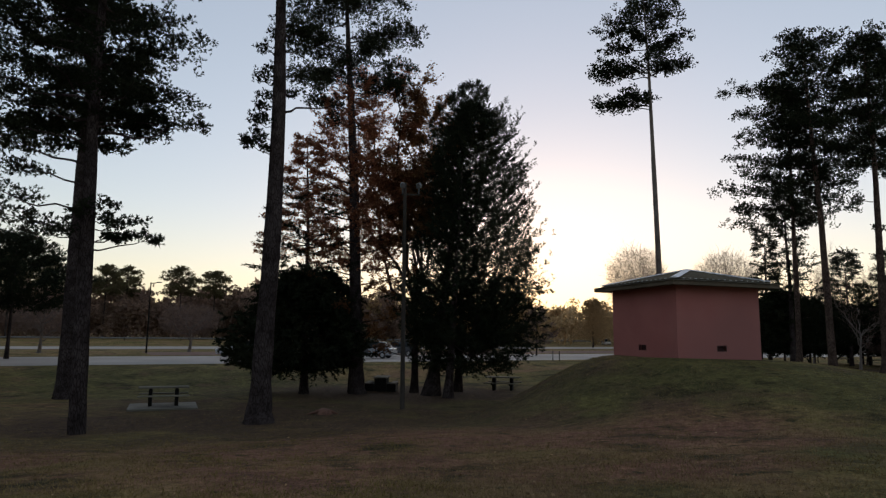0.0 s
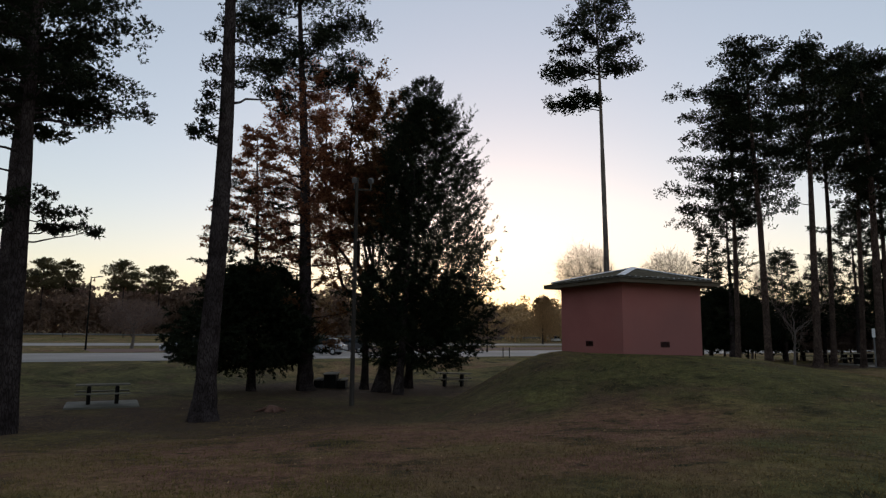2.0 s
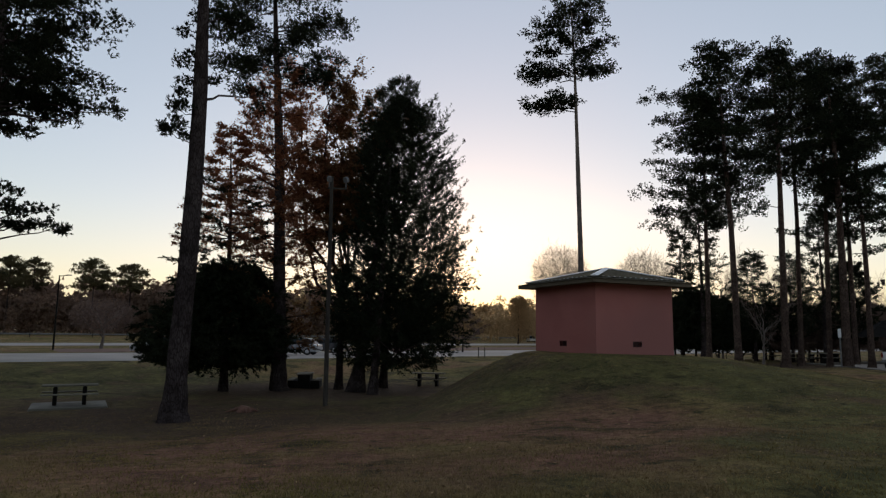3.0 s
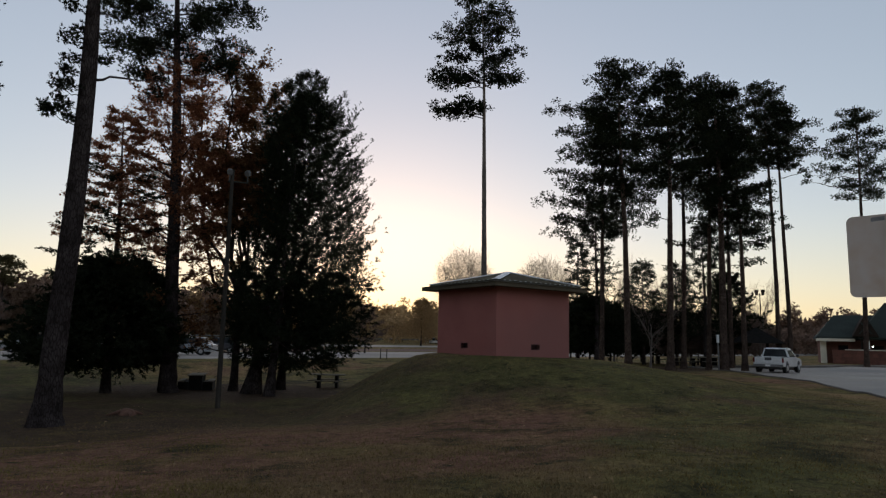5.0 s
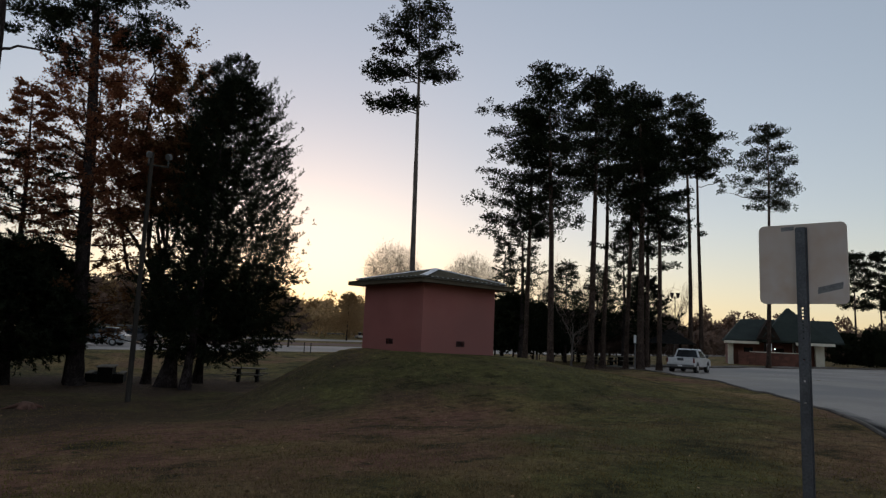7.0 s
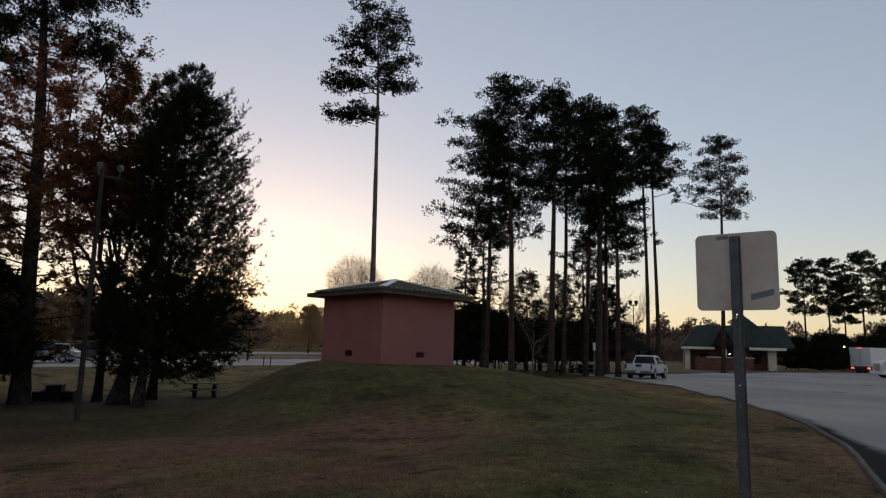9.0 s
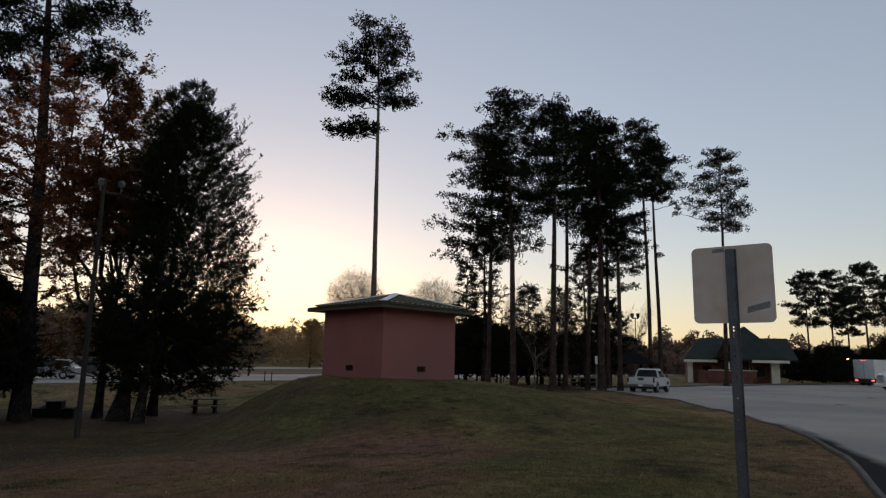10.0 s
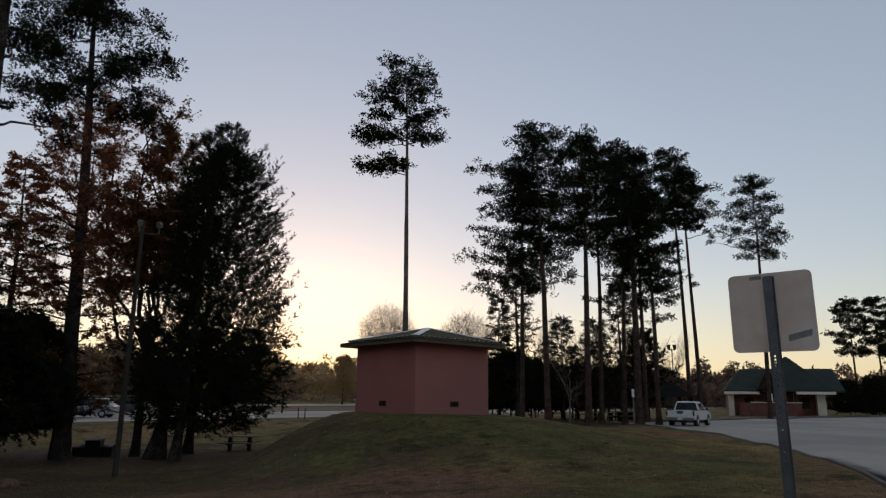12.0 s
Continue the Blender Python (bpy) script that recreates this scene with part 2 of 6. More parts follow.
STEEL = material("galvanised steel post", (0.12, 0.12, 0.125), (0.175, 0.175, 0.18), 6, 0.55, 0.15, metal=0.55, fine=60)
SMUDGE = material("grey sticker residue", (0.22, 0.21, 0.20), (0.30, 0.285, 0.27), 14, 0.8, fine=60)
WOODGREY = material("weathered table planks", (0.125, 0.112, 0.085), (0.180, 0.160, 0.124), 3, 0.95, 0.4, fine=40, stretch=(0.15, 1, 1), per_object=0.2, spec=0.15)
DARKSTEEL = material("dark painted steel", (0.010, 0.009, 0.008), (0.018, 0.016, 0.014), 4, 0.9, fine=40, spec=0.1)
POLEWOOD = material("grey treated wooden pole", (0.042, 0.036, 0.030), (0.068, 0.058, 0.048), 2, 0.95, 0.5, fine=30, stretch=(1, 1, 0.1), spec=0.1)
DRYLEAF = material("dry fallen leaves", (0.27, 0.17, 0.085), (0.38, 0.26, 0.14), 3, 0.85, fine=20, spec=0.1, per_island=0.6)
LAMPGREY = material("grey lamp housing", (0.125, 0.12, 0.115), (0.165, 0.16, 0.155), 4, 0.5)
CARWHITE = material("white car paint", (0.64, 0.63, 0.62), (0.70, 0.69, 0.68), 1.0, 0.25, fine=5, spec=0.6)
CARDARK = material("dark car paint", (0.03, 0.03, 0.035), (0.045, 0.045, 0.05), 1.0, 0.25, fine=5, spec=0.6)
CARSILVER = material("silver car paint", (0.40, 0.41, 0.42), (0.46, 0.47, 0.48), 1.0, 0.3, metal=0.4, fine=5)
GLASS = material("dark car glass", (0.012, 0.013, 0.015), (0.016, 0.018, 0.02), 1.0, 0.08, fine=5, spec=0.35)
RUBBER = material("tyre rubber", (0.018, 0.018, 0.018), (0.028, 0.028, 0.028), 5, 0.9)
CHROME = material("bright alloy", (0.55, 0.55, 0.56), (0.65, 0.65, 0.66), 5, 0.3, metal=0.8)
BUMPER = material("grey plastic trim", (0.05, 0.05, 0.052), (0.07, 0.07, 0.072), 5, 0.7)
REDLENS = material("red lamp lens", (0.12, 0.010, 0.010), (0.16, 0.014, 0.014), 5, 0.25)
REDLIT = glow("lit red lamp", (1.0, 0.10, 0.06), 0.9)
AMBERLIT = glow("lit amber lamp", (1.0, 0.50, 0.10), 1.4)
WHITELIT = glow("lit white lamp", (1.0, 0.95, 0.85), 2.2)
TRAILER = material("trailer sheet metal", (0.62, 0.62, 0.63), (0.70, 0.70, 0.70), 0.4, 0.5, fine=6, metal=0.1)
GREENROOF = material("green metal roof", (0.030, 0.037, 0.032), (0.040, 0.048, 0.041), 0.8, 0.9, 0.1, fine=20, spec=0.15)
BRICK = material("red brick", (0.125, 0.05, 0.034), (0.165, 0.066, 0.045), 2.0, 0.9, 0.4, fine=16, per_object=0.2)
CREAM = material("cream painted trim", (0.66, 0.60, 0.48), (0.73, 0.67, 0.55), 1.5, 0.7, fine=20)
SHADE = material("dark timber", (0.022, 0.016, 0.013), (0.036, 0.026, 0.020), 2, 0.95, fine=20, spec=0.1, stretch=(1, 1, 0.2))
WHITEPAINT = material("white painted metal", (0.72, 0.72, 0.70), (0.78, 0.78, 0.76), 3, 0.5, fine=30)
def damp_asphalt():
    """Asphalt that grows dark and oily towards the gutter."""
    m = material("damp gutter asphalt", (0.295, 0.262, 0.230), (0.355, 0.318, 0.282), 0.35, 0.95, 0.3, fine=60, space="World", spec=0.08)
    n, ln = m.node_tree.nodes, m.node_tree.links
    bsdf = n["Principled BSDF"]
    col = bsdf.inputs["Base Color"].links[0].from_socket
    at = n.new("ShaderNodeAttribute")
    at.attribute_name = "damp"
    geo = n.new("ShaderNodeNewGeometry")
    t = n.new("ShaderNodeTexNoise")
    t.inputs["Scale"].default_value, t.inputs["Detail"].default_value = 1.1, 5
    ln.new(geo.outputs["Position"], t.inputs["Vector"])
    ad = n.new("ShaderNodeMath")
    ad.operation = "MULTIPLY_ADD"
    ad.inputs[1].default_value = 1.5
    ln.new(at.outputs["Fac"], ad.inputs[0])
    ln.new(t.outputs[0], ad.inputs[2])
    r = n.new("ShaderNodeMapRange")
    r.inputs[1].default_value, r.inputs[2].default_value = 0.5, 1.25
    ln.new(ad.outputs[0], r.inputs[0])
    mx = n.new("ShaderNodeMix")
    mx.data_type = "RGBA"
    mx.inputs[7].default_value = (0.022, 0.020, 0.019, 1)
    ln.new(r.outputs[0], mx.inputs[0])
    ln.new(col, mx.inputs[6])
    ln.new(mx.outputs[2], bsdf.inputs["Base Color"])
    return m


DAMP = damp_asphalt()
REDSOIL = material("bare red earth", (0.13, 0.065, 0.045), (0.17, 0.085, 0.055), 0.4, 0.95, 0.5, fine=8, space="World")


# ---- mesh helpers ----
def part(name, bm, mat, parent=None, label=""):
    me = bpy.data.meshes.new(name)
    bm.to_mesh(me)
    bm.free()
    me.materials.append(mat)
    ob = new(name, me)
    if parent:
        ob.parent = parent
    if label:
        tagged(ob, label)
    return ob


def array_part(name, verts, faces, mat, parent=None, label="", smooth=False):
    me = bpy.data.meshes.new(name)
    verts = np.asarray(verts, dtype=np.float32)
    faces = np.asarray(faces, dtype=np.int32)
    k = faces.shape[1]
    me.vertices.add(len(verts))
    me.vertices.foreach_set("co", verts.ravel())
    me.loops.add(faces.size)
    me.loops.foreach_set("vertex_index", faces.ravel())
    me.polygons.add(len(faces))
    me.polygons.foreach_set("loop_start", np.arange(0, faces.size, k, dtype=np.int32))
    me.polygons.foreach_set("use_smooth", np.full(len(faces), smooth))
    me.update(calc_edges=True)
    me.materials.append(mat)
    ob = new(name, me)
    if parent:
        ob.parent = parent
    if label:
        tagged(ob, label)
    return ob


def thing(name, m, label, category, group="", kind=""):
    ob = new(name)
    ob.matrix_world = m
    return tagged(ob, label, category, group, kind)


def box(bm, x0, x1, y0, y1, z0, z1, bevel=0.0, m=None):
    r = bmesh.ops.create_cube(bm, size=1.0)
    vs = r["verts"]
    for v in vs:
        v.co = Vector((x0 + (v.co.x + 0.5) * (x1 - x0), y0 + (v.co.y + 0.5) * (y1 - y0), z0 + (v.co.z + 0.5) * (z1 - z0)))
    if bevel:
        es = list({e for v in vs for e in v.link_edges})
        r2 = bmesh.ops.bevel(bm, geom=es, offset=bevel, segments=2, affect="EDGES", profile=0.6)
        vs = [v for v in r2["verts"]] if not m else list({v for f in r2["faces"] for v in f.verts} | {v for v in vs if v.is_valid})
    if m:
        bmesh.ops.transform(bm, matrix=m, verts=[v for v in vs if v.is_valid])
    return bm


def boxed(x0, x1, y0, y1, z0, z1, bevel=0.0):
    return box(bmesh.new(), x0, x1, y0, y1, z0, z1, bevel)


def prism(bm, outline, axis, lo, hi):
    """Extrude a closed outline of (u, v) along an axis: 'x' takes (y, z), 'y' takes (x, z), 'z' takes (x, y)."""
    def put(u, v, w):
        return {"x": (w, u, v), "y": (u, w, v), "z": (u, v, w)}[axis]
    a0 = [bm.verts.new(put(u, v, lo)) for u, v in outline]
    b0 = [bm.verts.new(put(u, v, hi)) for u, v in outline]
    k = len(outline)
    bm.faces.new(a0[::-1])
    bm.faces.new(b0)
    for i in range(k):
        bm.faces.new((a0[i], a0[(i + 1) % k], b0[(i + 1) % k], b0[i]))
    bmesh.ops.recalc_face_normals(bm, faces=bm.faces)
    return bm


def cyl(bm, p, q, r0, r1, sides=12):
    p, q = Vector(p), Vector(q)
    d = q - p
    m = Matrix.Translation((p + q) / 2) @ d.to_track_quat("Z", "Y").to_matrix().to_4x4()
    bmesh.ops.create_cone(bm, cap_ends=True, segments=sides, radius1=r0, radius2=r1, depth=d.length, matrix=m)
    return bm


def tube_arrays(points, radii, sides, wobble=0.0, rng=None):
    pts = np.asarray(points, float)
    k = len(pts)
    tang = np.gradient(pts, axis=0)
    tang /= np.linalg.norm(tang, axis=1)[:, None] + 1e-9
    ref = np.array([0.0, 0.0, 1.0]) if abs(tang[0][2]) < 0.9 else np.array([1.0, 0.0, 0.0])
    s = np.cross(tang, ref)
    s /= np.linalg.norm(s, axis=1)[:, None] + 1e-9
    u = np.cross(s, tang)
    ang = np.linspace(0, 2 * np.pi, sides, endpoint=False)
    rad = np.asarray(radii, float)[:, None] * np.ones(sides)[None, :]
    if wobble and rng is not None:
        rad = rad * (1 + wobble * rng.standard_normal((k, sides)))
    v = pts[:, None, :] + rad[..., None] * (np.cos(ang)[None, :, None] * s[:, None, :] + np.sin(ang)[None, :, None] * u[:, None, :])
    f = []
    for i in range(k - 1):
        for j in range(sides):
            jn = (j + 1) % sides
            f.append((i * sides + j, i * sides + jn, (i + 1) * sides + jn, (i + 1) * sides + j))
    return v.reshape(-1, 3), np.array(f)


def blades(p, d, length, width, rng):
    """Triangles from roots p along d."""
    d = d / (np.linalg.norm(d, axis=1)[:, None] + 1e-9)
    side = np.cross(d, rng.standard_normal(d.shape))
    side /= np.linalg.norm(side, axis=1)[:, None] + 1e-9
    k = len(p)
    v = np.empty((k, 3, 3))
    v[:, 0] = p - side * width[:, None] / 2
    v[:, 1] = p + side * width[:, None] / 2
    v[:, 2] = p + d * length[:, None]
    return v.reshape(-1, 3), np.arange(3 * k).reshape(-1, 3)


def leaves(p, size, rng, flat=0.5):
    """Diamond leaves at p."""
    k = len(p)
    d = rng.standard_normal((k, 3))
    d[:, 2] *= flat
    d /= np.linalg.norm(d, axis=1)[:, None] + 1e-9
    s = np.cross(d, rng.standard_normal((k, 3)))
    s /= np.linalg.norm(s, axis=1)[:, None] + 1e-9
    v = np.empty((k, 4, 3))
    v[:, 0] = p - d * size[:, None]
    v[:, 1] = p + s * size[:, None] * 0.55
    v[:, 2] = p + d * size[:, None]
    v[:, 3] = p - s * size[:, None] * 0.55
    return v.reshape(-1, 3), np.arange(4 * k).reshape(-1, 4)


def in_ball(k, rng, shell=0.5):
    d = rng.standard_normal((k, 3))
    d /= np.linalg.norm(d, axis=1)[:, None] + 1e-9
    return d * (rng.random(k) ** shell)[:, None]


# ---- the lie of the land ----
N_ROAD = (-0.484, 0.876)
HUT = (9.05, 24.45)
HUT_Z = 0.95


def step(a0, b0, x):
    t = np.clip((x - a0) / (b0 - a0), 0, 1)
    return t * t * (3 - 2 * t)


def height(x, y):
    x, y = np.asarray(x, float), np.asarray(y, float)
    u = N_ROAD[0] * x + N_ROAD[1] * y
    v = 0.876 * x + 0.484 * y
    hollow = -1.32 * step(3, 24, u) + 0.95 * step(37, 46.5, u)
    right = -0.10 - 0.25 * step(15, 48, u) - 0.16 * step(20, 45, y) * step(0, 40, x)
    right = right * step(6, 20, np.hypot(x, y))
    w = step(20, 38, v) * (1 - step(38, 46, u))
    h = hollow * (1 - w) + right * w
    h = h + 0.85 * step(128, 165, u) + 0.012 * np.clip(u - 170, 0, 400)
    rho = np.hypot(x - HUT[0], (y - HUT[1]))
    side = (x - HUT[0]) / (rho + 0.1)
    m = 1 - step(2.6, 10.4 + 1.9 * side - 2.4 * (y - HUT[1]) / (rho + 0.1), rho)
    h = h * (1 - m) + HUT_Z * m
    bumps = 0.05 * np.sin(0.55 * x + 1.3) * np.sin(0.47 * y + 0.4) + 0.03 * np.sin(1.3 * x + 0.2 * y) * np.sin(1.1 * y - 0.3 * x)
    near_road = 1 - step(41, 45, u)
    return h + bumps * near_road * step(3, 8, np.hypot(x, y))


def ground_z(x, y):
    return float(height(x, y))


def polar(az, d):
    """A place d metres off in the direction az, degrees clockwise from +y."""
    return d * math.sin(radians(az)), d * math.cos(radians(az))


def zones(x, y):
    """Where the lawn is worn to bare earth, where it stays green, and where pine straw and painted tree shade darken
    it.
    """
    def spot(cx, cy, rx, ry, turn=0.0):
        c, s = math.cos(radians(turn)), math.sin(radians(turn))
        u, v = (x - cx) * c + (y - cy) * s, -(x - cx) * s + (y - cy) * c
        return np.exp(-((u / rx) ** 2 + (v / ry) ** 2))
    edge = np.interp(y, [-1.6, 2.6, 5.0, 7.5, 9.75, 15.9, 25.5], [3.2, 5.9, 8.15, 11.25, 13.6, 18.8, 25.1])
    along = np.exp(-((edge - x) / np.interp(y, [4, 10, 18], [3.2, 2.2, 0.8])) ** 2) * (1 - step(13, 22, y))
    bare = np.maximum.reduce([spot(-2.8, 14.5, 4.6, 3.4, 30), 0.8 * spot(4.3, 14.2, 3.6, 1.9), 0.35 * np.where(y < 22, along, 0), 0.7 * spot(-9, 12, 4, 3), 0.6 * spot(2.6, 8.9, 2.4, 1.1), 0.5 * spot(-1, 9.5, 6, 3.0), 0.8 * spot(2.0, 13.0, 4.0, 2.2, -15)])
    lush = np.maximum.reduce([spot(7.0, 19.0, 7.0, 3.6), 0.9 * spot(1.5, 22.0, 4.0, 4.5), 0.9 * spot(6.3, 5.6, 2.8, 2.4), spot(3.0, 20.5, 3.5, 4.5), 0.7 * spot(11.5, 14.0, 4.2, 4.0), 0.9 * spot(7.5, 9.5, 2.6, 1.8), 0.9 * spot(-2, 27, 10, 5), 0.95 * spot(-14, 36, 12, 7), 0.8 * spot(14, 40, 8, 8), 0.7 * spot(1.5, 7.6, 2.2, 0.9)])
    litter_shade = np.maximum.reduce([0.9 * spot(-1.8, 34.5, 7.5, 5.0), 0.8 * spot(-11, 21, 4, 3.5), 0.7 * spot(-6, 22.6, 2.2, 2.0), 0.9 * spot(27, 42, 9, 5, -20), 0.42 * spot(0, 25, 7, 6), 0.62 * spot(-6, 23, 11, 8), 0.4 * spot(-1, 29, 9, 6)])
    return np.clip(bare, 0, 1), np.clip(lush * (1 - 0.8 * np.clip(bare, 0, 1)), 0, 1), np.clip(litter_shade, 0, 1)


def mark_zones(me, x, y):
    for key, val in zip(("bare", "lush", "litter_shade"), zones(np.asarray(x), np.asarray(y))):
        me.attributes.new(key, "FLOAT", "POINT").data.foreach_set("value", val.astype(np.float32).ravel())


# ---- ground, roads, kerbs ----
def graded(lo, hi, a0, b0, fine):
    mid = np.arange(a0, b0 + fine / 2, fine)
    left, right = [], []
    s, p = fine, a0
    while p > lo:
        s *= 1.22
        p -= s
        left.append(p)
    s, p = fine, b0
    while p < hi:
        s *= 1.22
        p += s
        right.append(p)
    return np.array(left[::-1] + list(mid) + right)


gx, gy = graded(-2500, 2500, -34, 44, 0.6), graded(-600, 3000, -4, 66, 0.6)
GX, GY = np.meshgrid(gx, gy)
GZ = height(GX, GY)
idx = np.arange(GX.size).reshape(GX.shape)
quads = np.stack([idx[:-1, :-1], idx[:-1, 1:], idx[1:, 1:], idx[1:, :-1]], -1).reshape(-1, 4)
ground = array_part("ground", np.stack([GX, GY, GZ], -1).reshape(-1, 3), quads, GRASS, smooth=True)
mark_zones(ground.data, GX, GY)
tagged(ground, "short dormant grass, brown and dull green, gently rolling", "ground", kind="structure")


def strip(name, u0, u1, v0, v1, lift, mat, label, nu=12, nv=90):
    """A band along the far road; u runs across it, v along it."""
    U, V = np.meshgrid(np.linspace(u0, u1, nu), np.linspace(v0, v1, nv))
    X, Y = N_ROAD[0] * U + 0.876 * V, N_ROAD[1] * U + 0.484 * V
    Z = height(X, Y) + lift
    k = np.arange(X.size).reshape(X.shape)
    q = np.stack([k[:-1, :-1], k[:-1, 1:], k[1:, 1:], k[1:, :-1]], -1).reshape(-1, 4)
    ob = array_part(name, np.stack([X, Y, Z], -1).reshape(-1, 3), q[:, ::-1], mat)
    return tagged(ob, label, "road", kind="structure")


strip("road", 47.0, 64.5, -220, 240, 0.03, ASPHALT, "wide pale grey asphalt service road")
strip("road_far", 97, 118, -320, 340, 0.03, ASPHALT, "pale grey highway carriageway in the distance")
strip("verge_earth", 68, 80, 6, 120, 0.03, REDSOIL, "bare reddish earth bank beside the road")

# car park: near kerb from beside the sign round to the pickup, far kerb beyond
NEAR = [(-8.5, -17.0), (-2.0, -8.8), (3.2, -1.6), (5.9, 2.6), (8.15, 5.0), (11.25, 7.5), (13.6, 9.75), (18.8, 15.9), (25.1, 25.5), (28.8, 34.8), (30.4, 40.4), (33.0, 43.4)]
FAR = [(33.0, 43.4), (39.0, 45.3), (46.6, 47.4), (60.0, 50.8), (74.0, 54.0), (95.0, 58.0), (120.0, 62.0)]


def smooth_line(pts, per=8):
    pts = [Vector((x, y, 0)) for x, y in pts]
    out = []
    for i in range(len(pts) - 1):
        p0, p1, p2, p3 = pts[max(i - 1, 0)], pts[i], pts[i + 1], pts[min(i + 2, len(pts) - 1)]
        for s in range(per):
            t = s / per
            out.append(0.5 * ((2 * p1) + (p2 - p0) * t + (2 * p0 - 5 * p1 + 4 * p2 - p3) * t * t + (3 * p1 - p0 - 3 * p2 + p3) * t ** 3))
    return [(p.x, p.y) for p in out] + [tuple(pts[-1][:2])]


def lot_z(x, y):
    return height(x, y)


near_line, far_line = smooth_line(NEAR), smooth_line(FAR)
rim = near_line + far_line[1:]
lot_v, lot_f = [], []
cols = 24
for i, (x, y) in enumerate(rim):
    for j in range(cols + 1):
        t = j / cols
        px, py = x + (110 - x) * t ** 1.6, y + (14 - y) * t ** 1.6
        lot_v.append((px, py, float(lot_z(px, py)) + 0.035 - 0.0))
for i in range(len(rim) - 1):
    for j in range(cols):
        k = i * (cols + 1) + j
        lot_f.append((k, k + 1, k + cols + 2, k + cols + 1))
lot = array_part("road_carpark", lot_v, lot_f, ASPHALT, smooth=True)
tagged(lot, "pale worn asphalt car park with a curving edge", "road", kind="structure")


def kerb(name, line, mat, label, width=0.16, high=0.13, side=1.0, length=3.0):
    """Kerb stones laid end to end along a line, each a part."""
    base = thing(name, Matrix(), label, "kerb", kind="structure")
    pts = [Vector((x, y, 0)) for x, y in line]
    run = [0.0]
    for p, q in zip(pts, pts[1:]):
        run.append(run[-1] + (q - p).length)
    total = run[-1]
    def place(s):
        for i in range(len(run) - 1):
            if s <= run[i + 1]:
                return pts[i].lerp(pts[i + 1], (s - run[i]) / max(run[i + 1] - run[i], 1e-6))
        return pts[-1]
    s = 0.0
    while s < total - 0.1:
        e1 = min(s + length, total)
        bm = bmesh.new()
        rows = []
        for i in range(5):
            t = s + (e1 - s - 0.012) * i / 4
            p, q = place(t), place(min(t + 0.2, total))
            if (q - p).length < 1e-4:
                p0 = place(t - 0.2)
                dv = (p - p0).normalized()
            else:
                dv = (q - p).normalized()
            nrm = Vector((-dv.y, dv.x, 0)) * side
            z = float(height(p.x, p.y))
            ring = []
            for off, up in ((0, -0.1), (0, high - 0.03), (0.03, high), (width, high), (width, -0.1)):
                w = p + nrm * off
                ring.append(bm.verts.new((w.x, w.y, z + 0.02 + up)))
            rows.append(ring)
        for r0, r1 in zip(rows, rows[1:]):
            for i in range(4):
                bm.faces.new((r0[i], r0[i + 1], r1[i + 1], r1[i]))
        bm.faces.new(rows[0][::-1])
        bm.faces.new(rows[-1])
        bmesh.ops.recalc_face_normals(bm, faces=bm.faces)
        part("kerb_stone", bm, mat, base)
        s = e1
    return base


kerb("kerb_near", near_line, CONCRETE, "low pale concrete kerb along the car park", width=0.09, high=0.04, side=-1.0)
kerb("kerb_far", far_line, CONCRETE, "pale concrete kerb in front of the building", width=0.2, high=0.16)
# pavement behind the far kerb
pv, pf = [], []
for i, (x, y) in enumerate(far_line):
    for w in (0.22, 1.9):
        px, py = x - 0.25 * w, y + 0.97 * w
        pv.append((px, py, ground_z(px, py) + 0.15))
for i in range(len(far_line) - 1):
    pf.append((2 * i, 2 * i + 2, 2 * i + 3, 2 * i + 1))
tagged(array_part("pavement", pv, pf, CONCRETE), "pale concrete footpath behind the kerb", "pavement", kind="structure")
# dark damp gutter along the near kerb, fading out into the asphalt
ov, of, damp = [], [], []
gut = near_line[18:56]
ACROSS = 7
for i, (x, y) in enumerate(gut):
    x1, y1 = near_line[i + 19]
    x0, y0 = near_line[i + 17]
    d = Vector((x1 - x0, y1 - y0)).normalized()
    wide = 0.45 + 1.5 * math.exp(-((i - 11) / 9.5) ** 2)
    for j in range(ACROSS):
        w = wide * j / (ACROSS - 1)
        px, py = x + d.y * w, y - d.x * w
        ov.append((px, py, float(lot_z(px, py)) + 0.042))
        damp.append((1 - j / (ACROSS - 1)) * min(1, (len(gut) - 1 - i) / 8, i / 4))
for i in range(len(gut) - 1):
    for j in range(ACROSS - 1):
        k = i * ACROSS + j
        of.append((k, k + 1, k + ACROSS + 1, k + ACROSS))
gutter = array_part("gutter_stain", ov, of, DAMP, smooth=True)
gutter.data.attributes.new("damp", "FLOAT", "POINT").data.foreach_set("value", np.array(damp, np.float32))
tagged(gutter, "dark damp stain in the gutter of the car park", "stain", kind="structure")


# ---- trees ----
def tree_base(name, az, d, label, category, group="", sink=0.08):
    x, y = polar(az, d)
    # local x lies across the line of sight, local y away from the clearing
    return thing(name, Matrix.Translation((x, y, ground_z(x, y) - sink)) @ Matrix.Rotation(-radians(az), 4, "Z"), label, category, group)


def trunk_path(h, lean, bend, rng, k=14):
    t = np.linspace(0, 1, k)
    x = lean[0] * t + bend[0] * np.sin(t * np.pi) + 0.05 * np.sin(t * 9 + rng.random() * 6) * t
    y = lean[1] * t + bend[1] * np.sin(t * np.pi) + 0.05 * np.sin(t * 8 + rng.random() * 6) * t
    return np.stack([x, y, h * t], 1)


def on_trunk(path, z):
    return np.array([np.interp(z, path[:, 2], path[:, 0]), np.interp(z, path[:, 2], path[:, 1]), z])


